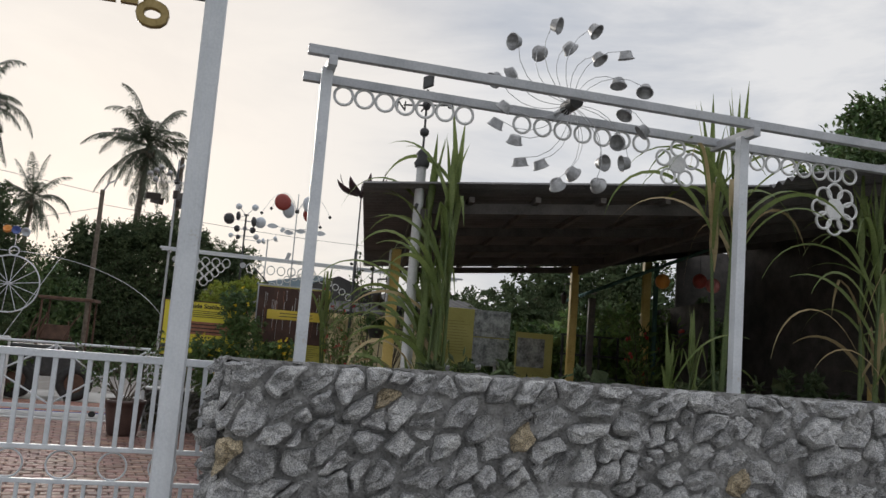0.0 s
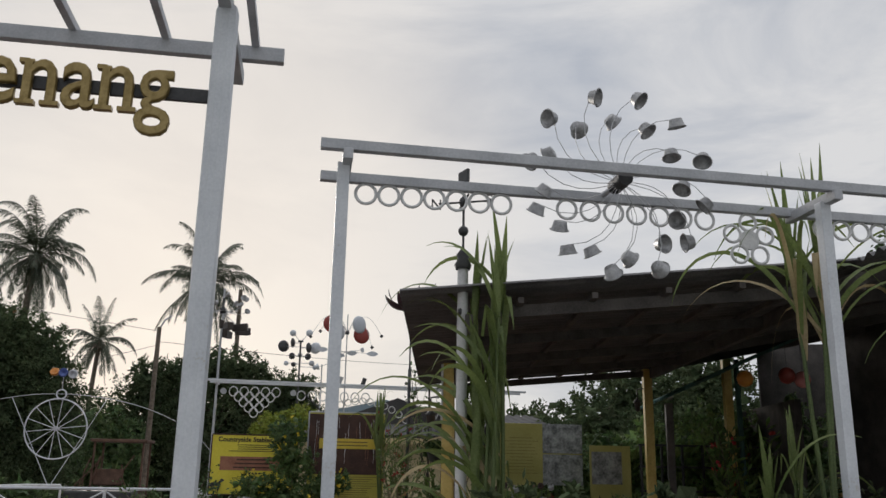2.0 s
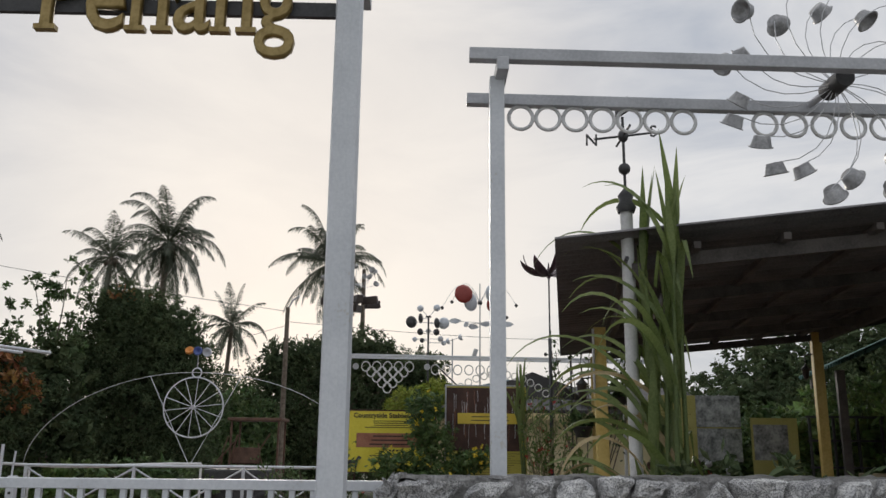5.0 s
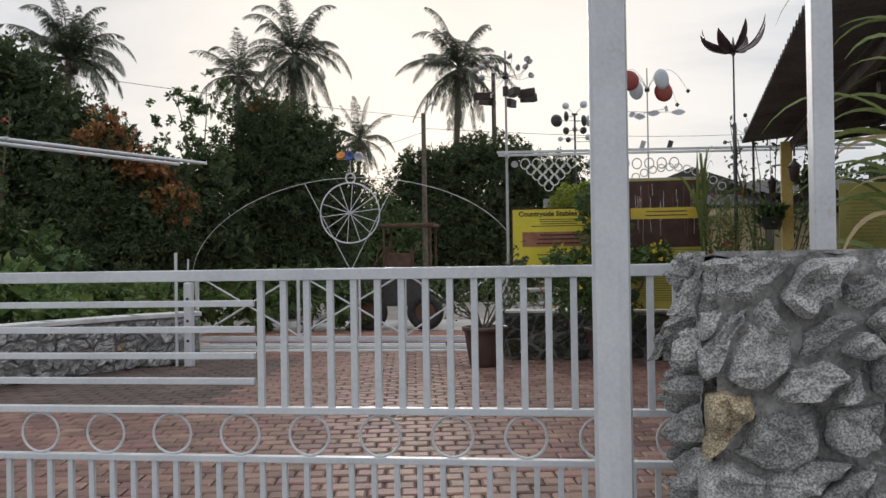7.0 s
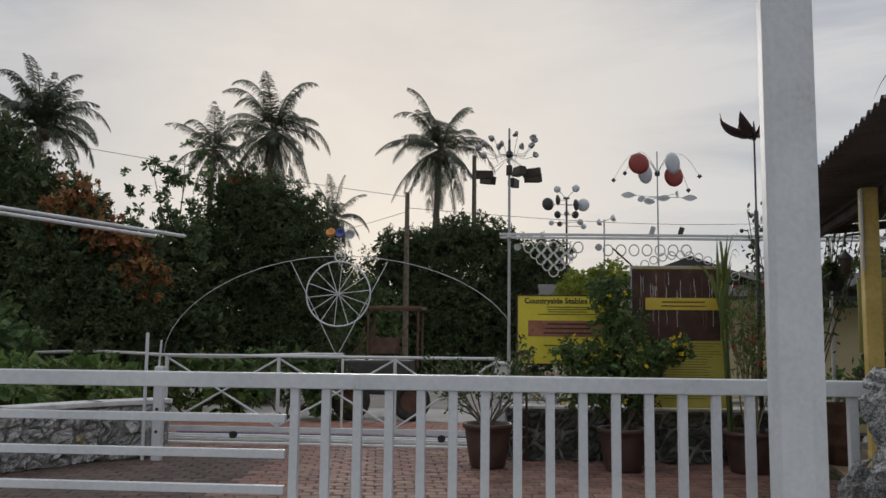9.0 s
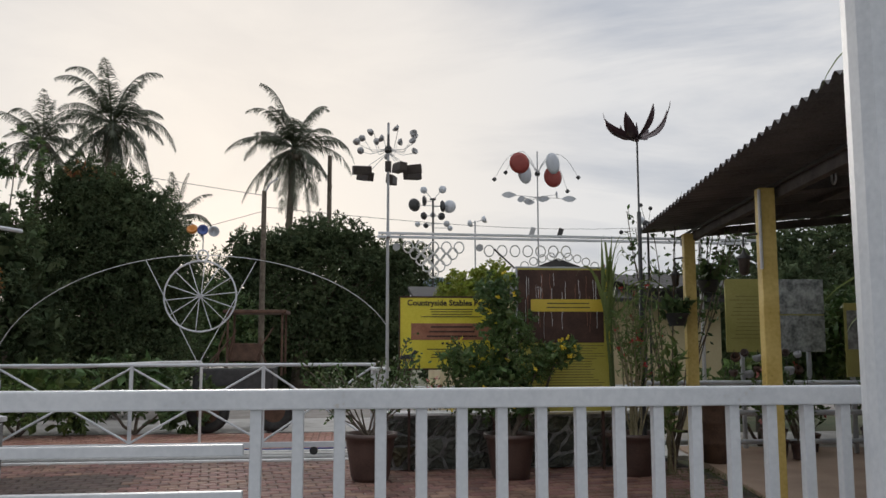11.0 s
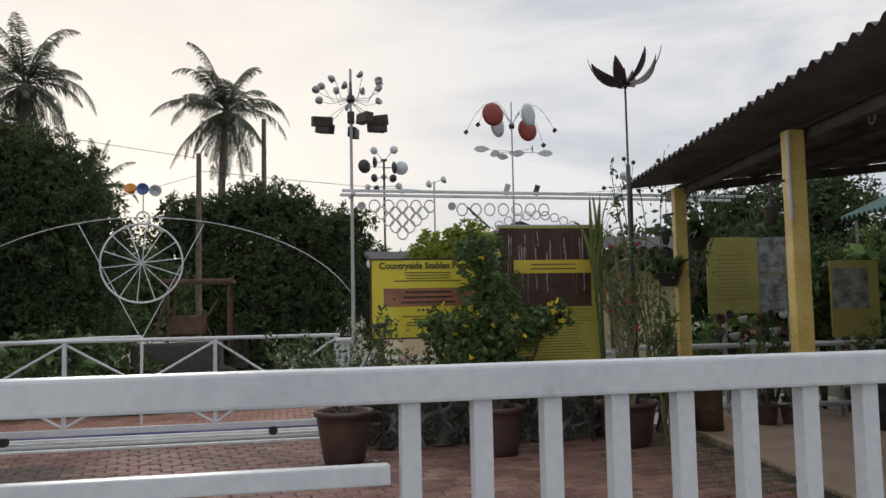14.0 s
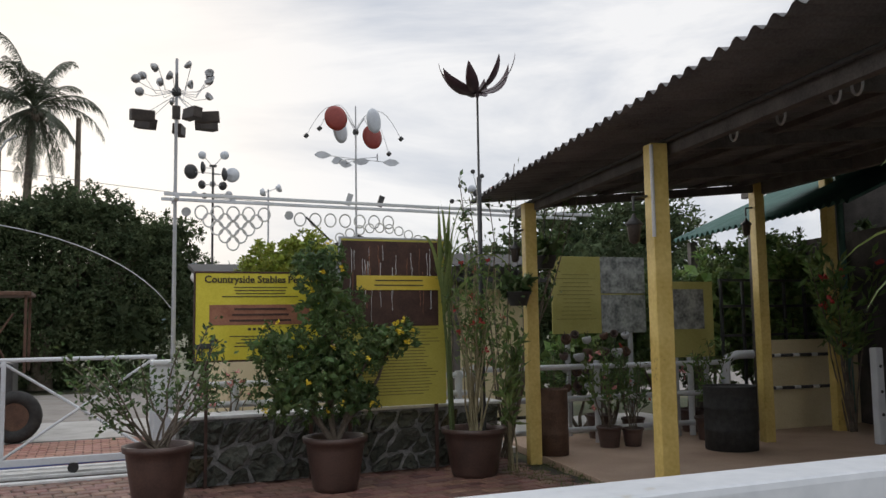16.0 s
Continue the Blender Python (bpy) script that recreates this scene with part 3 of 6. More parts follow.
wheel_pair = Shape()
for x in (GL + 0.4, GR - 0.4):
    wheel_pair.tube([(x, -0.012, 0.045), (x, 0.012, 0.045)], 0.04, 16)
part("roller", wheel_pair, GALV, gate, "steel gate rollers")
structure("gate_track", Shape().box((1.0, 0, 0.005), (10, 0.03, 0.02)), GALV, "thin steel track set in the ground", "track")

# ---- portal over the gate ----
portal = thing("entrance_portal", "tall white steel entrance portal with slatted top", "portal")
PX, PY = 1.494, -0.37
post_m = Shape().box((0, 0, 2.22), (0.140, 0.140, 4.44), bevel=0.050).mesh("post", WHITE)
for x in (PX, -3.45):
    part("post", post_m, WHITE, portal).location = (x, PY, 0)
beam_m = Shape().box((0, 0, 0), (5.9, 0.07, 0.11), bevel=0.006).mesh("beam", GREY_STEEL)
for y in (-0.54, 0.48):
    part("beam", beam_m, GREY_STEEL, portal).location = (-1.13, y, 4.555)
arm = Shape().box((0, 0, 0), (0.08, 1.36, 0.10), bevel=0.006).mesh("cross_arm", GREY_STEEL)
for x in (PX - 0.01, -3.45):
    part("cross_arm", arm, GREY_STEEL, portal).location = (x, 0.0, 4.445)
slat_m = Shape().box((0, 0, 0), (0.055, 1.16, 0.06), bevel=0.005).mesh("slat", GREY_STEEL)
for i in range(8):
    part("slat", slat_m, GREY_STEEL, portal).location = (1.61 - i * 0.635, -0.03, 4.63)
name_sign = thing("name_sign", "gold raised letters on a black bar hung between portal posts", "sign")
part("sign_bar", Shape().box((-0.97, -0.31, 3.84), (4.82, 0.03, 0.085), bevel=0.004), BLACK, name_sign, "flat black steel bar")
x_end = 1.21
for word in ("Penang", "Stables", "Countryside"):
    full, x0 = width_of(letters(word, 0.50, 0.018, GOLD, weight=0.012))
    if word == "Penang":
        scale_w = 1.33 / full
    x_start = x_end - full * scale_w
    for i, ch in enumerate(word):
        upto, _ = width_of(letters(word[:i + 1], 0.50, 0.018, GOLD, weight=0.012))
        me = letters(ch, 0.50, 0.018, GOLD, weight=0.012)
        wch, xch = width_of(me)
        serifs(me, ch, 0.50, 0.018)
        ob = part("letter", me, GOLD, name_sign)
        ob.matrix_local = pose(x_start + (upto - wch - xch) * scale_w, -0.345, 3.69) @ STAND @ Matrix.Diagonal((scale_w, 1.22, 1, 1))
    x_end = x_start - 0.33

# ---- pergola bars on the wall ----
perg = thing("wall_pergola", "white steel pergola bars with rings, standing on the stone wall", "pergola")
pp = Shape().box((0, 0, 0), (0.075, 0.075, 2.06), bevel=0.006).mesh("post", WHITE)
for x in (2.268, 5.505, 8.75):
    part("post", pp, WHITE, perg).location = (x, -0.33, 2.43 - 0.0105 * (x - 2.4))
    part("arm", Shape().box((x + 0.02, -0.19, 3.475 - 0.0105 * (x - 2.4)), (0.06, 0.60, 0.07), bevel=0.005), GREY_STEEL, perg)
pb = Shape().box((0, 0, 0), (7.4, 0.06, 0.065), bevel=0.005).mesh("bar", GREY_STEEL)
part("bar", pb, GREY_STEEL, perg).matrix_local = pose(5.82, -0.43, 3.505, 0, 0.6, 0)
part("bar", pb, GREY_STEEL, perg).matrix_local = pose(5.83, 0.05, 3.465, 0, 0.6, 0)
pr = Shape().ring((0, 0, 0), 0.068, 0.011, seg=28, sec=8).mesh("ring", WHITE_OLD)
ring_x = [2.436 + i * 0.154 for i in range(7)] + [3.824 + i * 0.169 for i in range(7)] + [5.75 + i * 0.15 for i in range(8)] + [7.6 + i * 0.16 for i in range(6)]
for x in ring_x:
    part("ring", pr, WHITE_OLD, perg).location = (x, 0.05, 3.40 - 0.0105 * (x - 2.4))


def ring_flower(cx, cz, n, R, y=0.05):
    f = thing("ring_flower", "white flower made of welded steel rings under the pergola bar", "ornament", "ring flowers")
    part("centre", Shape().tube([(cx, y - 0.012, cz), (cx, y + 0.012, cz)], R * 0.95, 24), WHITE_OLD, f)
    for i in range(n):
        a = 2 * math.pi * i / n + math.pi / 2
        part("petal_ring", Shape().ring((cx + math.cos(a) * R * 1.75, y, cz + math.sin(a) * R * 1.75), R * 0.82, 0.011), WHITE_OLD, f)
    part("hanger", Shape().tube([(cx, y, cz + R * 2.4), (cx, y, 3.45)], 0.006, 6), GREY_STEEL, f)


ring_flower(5.166, 3.245, 5, 0.075)
ring_flower(6.66, 3.05, 8, 0.085)

# spinner of pans
pans = thing("pan_spinner", "wind spinner of small metal pans on thin curved wires", "wind spinner")
HP = Vector((4.10, -0.25, 3.50))
part("hub", Shape().tube([HP + Vector((0, -0.10, 0)), HP + Vector((0, 0.10, 0))], 0.052, 20), BLACK, pans)
part("shaft", Shape().tube([HP + Vector((-0.02, 0.3, 0.0)), HP], 0.02, 10), GREY_STEEL, pans)
for i in range(24):
    a = 2 * math.pi * i / 24 + 0.385
    R = 0.61 if i % 2 else 0.485
    yo = -0.05 if i % 2 else 0.06
    pts = []
    for k in range(7):
        t = k / 6
        b = a - 0.55 * t * t + 0.25
        pts.append(HP + Vector((math.cos(b) * R * t, yo * t, math.sin(b) * R * t)))
    wire = part("wire", Shape().tube(pts, 0.0028, 5), GALV, pans)
    d = (pts[-1] - pts[-2]).normalized()
    m = d.to_track_quat("X", "Y").to_matrix().to_4x4() @ Matrix.Rotation(radians(rng.choice((62, 78, 100))), 4, "X")
    part("pan", Shape().lathe([(0.001, 0), (0.042, 0), (0.056, 0.056), (0.066, 0.058), (0.061, 0.063), (0.053, 0.056), (0.039, 0.007), (0.001, 0.006)], pts[-1], m, 18), TIN, wire, "dull aluminium pan")

# weather vane on its white post
vane = thing("weather_vane", "black weather vane on a white post among the cane", "weather vane")
vx, vy = 3.375, 1.53
part("post", Shape().tube([(vx, vy, 0), (vx, vy, 3.28)], 0.046, 18), WHITE_OLD, vane, "white painted pipe post")
part("post_cap", Shape().lathe([(0.06, 3.27), (0.075, 3.31), (0.045, 3.36), (0.06, 3.40), (0.012, 3.46)], (vx, vy, 0)), BLACK, vane)
part("rod", Shape().tube([(vx, vy, 3.3), (vx, vy, 4.02)], 0.011, 10), BLACK, vane)
part("ball", Shape().lathe([(0.045 * math.sin(math.pi * k / 10), 3.61 - 0.045 * math.cos(math.pi * k / 10)) for k in range(11)], (vx, vy, 0), None, 16), BLACK, vane)
part("boss", Shape().lathe([(0.04 * math.sin(math.pi * k / 8), 3.87 - 0.05 * math.cos(math.pi * k / 8)) for k in range(9)], (vx, vy, 0), None, 14), BLACK, vane)
part("arm", Shape().tube([(vx - 0.22, vy, 3.84), (vx + 0.22, vy, 3.90)], 0.009, 8), BLACK, vane)
part("arm", Shape().tube([(vx, vy - 0.22, 3.87), (vx, vy + 0.22, 3.87)], 0.009, 8), BLACK, vane)
for body, x, z in (("N", -0.29, 3.79), ("S", 0.20, 3.87)):
    part("letter", letters(body, 0.13, 0.006, BLACK), BLACK, vane).matrix_local = pose(vx + x, vy, z) @ STAND
part("figure", Shape().box((vx, vy, 4.10), (0.03, 0.16, 0.12), pose(0, 0, 0, 0, 0, 20), bevel=0.012), BLACK, vane, "small black arrow plate")

# ---- shed ----
shed_ob = thing("open_shed", "open shed with yellow timber posts and rusty corrugated roof", "shed")
RW, RL, RZ, RS = 4.0, 7.15, 2.955, 0.086


def corrugated(mat_name, origin, ua, va, length, width, rise, pitch=0.16, amp=0.022, thick=0.004, fall=0.0):
    """A sheet whose waves run across it; they follow one another along ua."""
    s = Shape()
    nu = int(length / pitch * 8)
    for side in (0, 1):
        vs, fs = [], []
        for i in range(nu + 1):
            b = length * i / nu
            h = amp * math.sin(2 * math.pi * b / pitch) - fall * b
            for j in range(5):
                a = width * j / 4
                vs.append(origin + ua * b + va * a + Vector((0, 0, h + rise * a - side * thick)))
        for i in range(nu):
            for j in range(4):
                k = i * 5 + j
                fs.append((k, k + 1, k + 6, k + 5) if side else (k, k + 5, k + 6, k + 1))
        s.add(vs, fs, True)
    return s


roof = part("roof", corrugated("roof", shed(-0.06, -0.05, RZ + 0.095), U, V, RL, RW, RS, 0.17, 0.024, 0.004, 0.011), ROOFM, shed_ob, "rusty brown corrugated roof sheet")
part("roof", corrugated("roof", shed(3.75, -0.6, RZ + 0.42), U, V, RL + 1.2, 5.2, 0.20, 0.17, 0.024), ROOFM, shed_ob, "higher corrugated roof sheet, dark and patched")
POST_A = 0.50
post_y = [(Vector((4.36, 7.76, 0)), 2.86), (Vector((3.80, 4.70, 0)), 2.86), (Vector((7.58, 7.70, 0)), 3.25), (Vector((9.15, 8.05, 0)), 3.55)]
for p, h in post_y:
    yp = part("post", Shape().box(p + Vector((0, 0, h / 2)), (0.135, 0.135, h), RUV, bevel=0.01), YPOST, shed_ob, "yellow painted timber post")
part("green_pole", Shape().tube([(9.32, 7.98, 0.03), (9.30, 7.98, 3.5)], 0.045, 12), GREENROOF, shed_ob, "dark green steel pole")
part("downpipe", Shape().tube([(3.72, 4.64, 2.15), (3.72, 4.64, 2.84)], 0.014, 10), WHITE_OLD, shed_ob, "white plastic pipe")
part("gutter_pipe", Shape().tube([shed(POST_A - 0.06, -0.1, 2.885), shed(POST_A - 0.06, 7.0, 2.875)], 0.016, 8), BLACK, shed_ob, "thin dark pipe along the post tops")
part("eave_beam", Shape().box(shed(POST_A + 0.02, 3.55, 2.83), (0.07, 7.0, 0.10), RUV, bevel=0.006), TIMBER, shed_ob)
part("inner_beam", Shape().box(shed(3.7, 3.55, RZ + 0.22), (0.08, 7.4, 0.15), RUV, bevel=0.006), TIMBER, shed_ob)
for k in range(5):
    b = 0.25 + k * 1.65
    mt = RUV @ Matrix.Rotation(-math.atan(RS), 4, "Y")
    part("rafter", Shape().box(shed(2.2, b, RZ + 0.10), (3.2, 0.05, 0.10), mt), TIMBER, shed_ob)
    mt2 = RUV @ Matrix.Rotation(-math.atan(0.2), 4, "Y")
    part("rafter", Shape().box(shed(6.3, b, RZ + 0.82), (5.0, 0.06, 0.12), mt2), TIMBER, shed_ob)
for k in range(5):
    a = 0.95 + k * 0.62
    part("purlin", Shape().box(shed(a, 3.55, RZ + RS * a - 0.03), (0.05, 7.0, 0.05), RUV), TIMBER, shed_ob)

# pale iron horseshoes under the roof
for k, (a, b) in enumerate(((0.87, 1.73), (0.87, 1.92), (0.88, 2.47), (0.85, 2.99))):
    p = shed(a, b, RZ - 0.055)
    pts = []
    for i in range(13):
        t = math.pi * (-0.28 + 1.56 * i / 12)
        pts.append(p + U * (0.046 * math.cos(t)) + Vector((0, 0, -0.062 * math.sin(t))))
    hs = thing("horseshoe", "weathered iron horseshoe hung under the shed roof", "horseshoe", "horseshoes")
    part("shoe", Shape().tube(pts, [0.006] + [0.009] * 11 + [0.006], 8), GALV, hs)
    part("cord", Shape().tube([p + Vector((0, 0, 0.0)), p + Vector((0, 0, 0.16))], 0.004, 5), BLACK, hs)

# ---- inner gate with the arch and wheel ----
GY = 9.47
igate = thing("inner_gate", "white steel rolling gate with cross braces and an arch", "gate")
X0, X1 = -4.42, 0.55
part("top_rail", Shape().tube([(X0, GY, 1.225), (X1, GY, 1.225)], 0.023, 12), WHITE, igate)
part("bottom_rail", Shape().box(((X0 + X1) / 2, GY, 0.16), (X1 - X0, 0.06, 0.07), bevel=0.006), WHITE, igate)
upr = [-4.40, -2.70, -0.97, 0.50]
for x in upr:
    part("upright", Shape().box((x, GY, 0.70), (0.045, 0.045, 1.02), bevel=0.004), WHITE, igate)
for a, b in zip(upr, upr[1:]):
    for p, q in (((a, 1.19), (b, 0.20)), ((a, 0.20), (b, 1.19))):
        part("brace", Shape().tube([(p[0], GY + (0.012 if p[1] > 1 else -0.012), p[1]), (q[0], GY + (0.012 if p[1] > 1 else -0.012), q[1])], 0.015, 8), WHITE, igate)
for x in (-3.35, -0.28):
    part("roller", Shape().tube([(x, GY - 0.03, 0.075), (x, GY + 0.03, 0.075)], 0.055, 16), RUBBER, igate, "dark gate roller")
arch_pts = []
for i in range(37):
    t = radians(180 - 160 * i / 36)
    arch_pts.append((-1.80 + 2.65 * math.cos(t), GY, 1.27 + 1.44 * math.sin(t) ** (1.15 if i < 18 else 1.0)))
part("arch", Shape().tube(arch_pts, 0.0055, 8), GALV, igate, "thin bent arch pipe")
for s in (-1, 1):
    part("stay", Shape().tube([(-1.83 + s * 0.73, GY - 0.02, 2.63), (-1.83 + s * 0.01, GY - 0.02, 1.25)], 0.0065, 6), WHITE, igate)
wheel_ob = thing("cart_wheel", "white spoked wheel mounted above the inner gate", "wheel")
WC = Vector((-1.83, GY - 0.03, 2.15))
part("rim", Shape().ring(WC, 0.478, 0.012, seg=48), WHITE, wheel_ob)
part("hub", Shape().tube([WC + Vector((0, -0.06, 0)), WC + Vector((0, 0.06, 0))], 0.035, 14), GREY_STEEL, wheel_ob)
for i in range(14):
    a = 2 * math.pi * i / 14 + 0.12
    part("spoke", Shape().tube([WC + Vector((0, (0.05 if i % 2 else -0.05), 0)), WC + Vector((math.cos(a) * 0.47, 0, math.sin(a) * 0.47))], 0.0065, 6), WHITE, wheel_ob)
fin = thing("cup_finial", "ring and small coloured wind cups over the arch", "wind spinner")
part("loop", Shape().ring((-1.82, GY, 2.705), 0.075, 0.012), WHITE, fin)
part("stem", Shape().tube([(-1.82, GY, 2.775), (-1.82, GY, 3.06)], 0.008, 6), GREY_STEEL, fin)
for dx, mt in ((-0.15, ORANGE), (0.0, BLUE), (0.14, PLATE)):
    part("cup", Shape().lathe([(0.001, -0.03), (0.05, -0.02), (0.075, 0.02), (0.07, 0.05), (0.06, 0.045), (0.001, 0.0)], (-1.82 + dx, GY - 0.02 + abs(dx) * 0.3, 3.05), pose(0, 0, 0, 80 + dx * 200, 0, 20 * dx)), mt, fin)
for y in (9.36, 9.58):
    structure("gate_rail", Shape().box((-1.9, y, 0.018), (7.0, 0.035, 0.03), bevel=0.004), WHITE_OLD, "white painted gate rail on the ground", "track")
for y in (9.05, 9.95):
    structure("kerb_line", Shape().box((-1.9, y, 0.012), (7.0, 0.10, 0.03), bevel=0.006), WHITE_OLD, "whitewashed kerb strip along the gate rails", "kerb")

hitch = thing("hitching_post", "white painted post with bolt holes beside the low wall", "post", "hitching posts")
hp = Shape().box((0, 0, 0.57), (0.12, 0.10, 1.14), bevel=0.02)
part("post", hp, WHITE, hitch)
for z in (0.35, 0.62, 0.92):
    part("bolt", Shape().tube([(0, -0.058, z), (0, -0.048, z)], 0.02, 10), BLACK, hitch)
hitch.matrix_world = pose(-3.59, 7.34, 0)
copy_thing(hitch, pose(8.55, 6.9, 0.035))
pipe_pair = thing("gate_stop_pipes", "two thin white upright pipes beside the gate", "pipe")
part("pipe", Shape().tube([(-3.78, 7.36, 0), (-3.78, 7.36, 1.55)], 0.022, 10), WHITE, pipe_pair)
part("pipe", Shape().tube([(-3.62, 7.36, 1.1), (-3.60, 7.36, 1.46)], 0.014, 8), WHITE, pipe_pair)

# ---- double ring bars beyond ----
rb = thing("ring_trellis", "white pipe trellis hung with rows of welded rings", "trellis")
BX = 0.685
# White pole in a greyer material, its backlit shade put into the colour.
part("pole", Shape().tube([(BX, 9.02, 0), (BX, 9.02, 4.50)], [0.027, 0.016], 12), GREY_STEEL, rb, "tall white pipe pole, greyed for its backlit side")
for y in (8.82, 9.20):
    part("bar", Shape().box((3.2, y, 2.94), (5.3, 0.035, 0.035), pose(0, 0, 0, 0, 0.5, 0), bevel=0.005), WHITE, rb)
part("tie", Shape().box((BX, 9.01, 2.94), (0.05, 0.44, 0.05)), WHITE, rb)
part("far_post", Shape().tube([(5.05, 9.02, 0), (5.05, 9.02, 2.92)], 0.026, 10), WHITE_OLD, rb)
rm = Shape().ring((0, 0, 0), 0.066, 0.0085, seg=24, sec=6, stretch=1.15).mesh("ring", WHITE_OLD)
for row in range(5):
    for k in range(5 - row):
        part("ring", rm, WHITE_OLD, rb).location = (0.96 + row * 0.086 + k * 0.172, 9.0, 2.80 - row * 0.084)
for k in range(7):
    part("ring", rm, WHITE_OLD, rb).location = (2.06 + k * 0.178, 9.0, 2.76)
for x in (0.80, 1.93):
    part("plate", Shape().tube([(x, 8.99, 2.80), (x, 9.01, 2.80)], 0.05, 16), GREY_STEEL, rb)
rs = Shape().ring((0, 0, 0), 0.055, 0.008, seg=20, sec=6).mesh("small_ring", WHITE_OLD)
for k in range(13):
    t = k / 12
    part("small_ring", rs, WHITE_OLD, rb).location = (2.35 + 1.5 * t, 9.25, 2.42 + 0.30 * (1 - (2 * t - 1) ** 2))
for x, z, h in ((2.70, 2.97, 0.15), (3.10, 2.97, 0.14)):
    pl = part("shovel_plate", Shape().box((x, 9.2, z + h / 2), (0.07, 0.02, h), pose(0, 0, 0, 0, 18, 0), bevel=0.006), GREY_STEEL if x < 3 else BLACK, rb)
part("dark_strut", Shape().tube([(2.12, 8.95, 2.78), (2.40, 8.95, 2.52)], 0.012, 6), BLACK, rb)


def lathe_cup(r, c, m):
    return Shape().lathe([(0.001, 0), (r * 0.5, 0.01), (r * 0.85, r * 0.5), (r, r * 1.1), (r * 0.94, r * 1.1), (r * 0.7, r * 0.5), (0.001, 0.02)], c, m, 14)


cups = thing("cup_spinner", "wind spinner of grey cups and dark boxes on a pole top", "wind spinner")
CH = Vector((BX, 9.02, 4.13))
part("hub", Shape().lathe([(0.02, -0.05), (0.05, -0.03), (0.05, 0.03), (0.02, 0.06), (0.012, 0.38)], CH), BLACK, cups)
for i in range(13):
    a = 2 * math.pi * i / 13 + 0.2
    R, hz = (0.46, 0.03) if i % 2 else (0.36, 0.19)
    tip = CH + Vector((math.cos(a) * R, math.sin(a) * R, hz))
    w = part("wire", Shape().tube([CH, CH + Vector((math.cos(a) * R * 0.6, math.sin(a) * R * 0.6, -0.03)), tip], 0.004, 5), GALV, cups)
    part("cup", lathe_cup(0.052, tip, pose(0, 0, 0, rnd(40, 120), 0, math.degrees(a))), TIN, w, "grey metal cup")
for i, a in enumerate((3.3, 2.6, 1.4, 0.35, 5.1, -0.5)):
    c = CH + Vector((math.cos(a) * 0.36, math.sin(a) * 0.36, -0.33 + rnd(-0.03, 0.04)))
    m = pose(0, 0, 0, rnd(-12, 12), rnd(-12, 12), math.degrees(a) + rnd(-20, 20))
    w = part("hanger", Shape().tube([CH + Vector((0, 0, -0.03)), c], 0.004, 5), GALV, cups)
    part("box_vane", Shape().box(c, (0.25, 0.10, 0.12), m, bevel=0.008), DARKBOX, w, "dark brown tin box vane")
part("lower_hub", Shape().tube([CH + Vector((0, 0, -0.30)), CH + Vector((0, 0, -0.16))], 0.045, 12), DARKBOX, cups)

sp2 = thing("disc_tree_spinner", "wind spinner with black and grey discs on a tall pole", "wind spinner")
S2 = Vector((1.95, 16.0, 4.64))
part("pole", Shape().tube([(S2.x, S2.y, 0), S2], 0.022, 10), BLACK, sp2)
part("cap", Shape().tube([S2, S2 + Vector((0, 0, 0.03))], 0.07, 12), BLACK, sp2)
for dx, dz, r, mt, yaw in ((-0.41, -0.13, 0.145, BLACK, 25), (-0.18, -0.03, 0.12, BLACK, 65), (0.37, -0.13, 0.145, PLATE, -20), (0.22, -0.15, 0.13, BLACK, 60), (-0.2, 0.22, 0.08, PLATE, 10), (0.2, 0.22, 0.085, PLATE, -10),
                           (-0.19, -0.35, 0.085, BLACK, 30), (0.19, -0.35, 0.085, BLACK, -30), (0.0, -0.33, 0.06, GREY_STEEL, 0), (-0.33, -0.53, 0.06, PLATE, 10), (0.30, -0.53, 0.07, GREY_STEEL, 0), (-0.15, -0.56, 0.06, BLACK, 0), (0.38, -0.62, 0.06, PLATE, 0)):
    c = S2 + Vector((dx, rnd(-0.12, 0.12), dz))
    w = part("arm", Shape().tube([S2 + Vector((0, 0, min(0, dz))), c], 0.008, 5), GREY_STEEL, sp2)
    m = pose(0, 0, 0, 90, 0, yaw)
    part("disc", Shape().lathe([(0.001, 0.03), (r * 0.6, 0.02), (r, -0.01), (r, -0.02), (r * 0.6, 0.0), (0.001, 0.01)], c, m, 20), mt, w)

disc = thing("disc_spinner", "wind spinner with red and pale blue discs and fish plates", "wind spinner")
DH = Vector((2.78, 9.17, 3.87))
part("pole", Shape().tube([(DH.x, DH.y, 0), (DH.x, DH.y, 4.19)], [0.018, 0.009], 10), GREY_STEEL, disc)
part("hub", Shape().lathe([(0.03, -0.03), (0.04, 0), (0.03, 0.03)], DH), BLACK, disc)
for dx, dy, dz, mt, yaw in ((-0.27, -0.10, 0.13, RED, 12), (-0.14, 0.16, 0.04, PLATE, 40), (0.20, -0.12, 0.13, PLATE, 38), (0.26, 0.14, -0.01, RED, 20)):
    c = DH + Vector((dx, dy, dz))
    m = pose(0, 0, 0, 90, 0, yaw)
    w = part("wire", Shape().tube([DH, DH + Vector((dx * 0.5, dy * 0.5, 0.2)), c], 0.004, 5), GALV, disc)
    part("plate", Shape().lathe([(0.001, 0.012), (0.10, 0.008), (0.15, -0.004), (0.15, -0.012), (0.001, 0.0)], c, m, 28), mt, w)
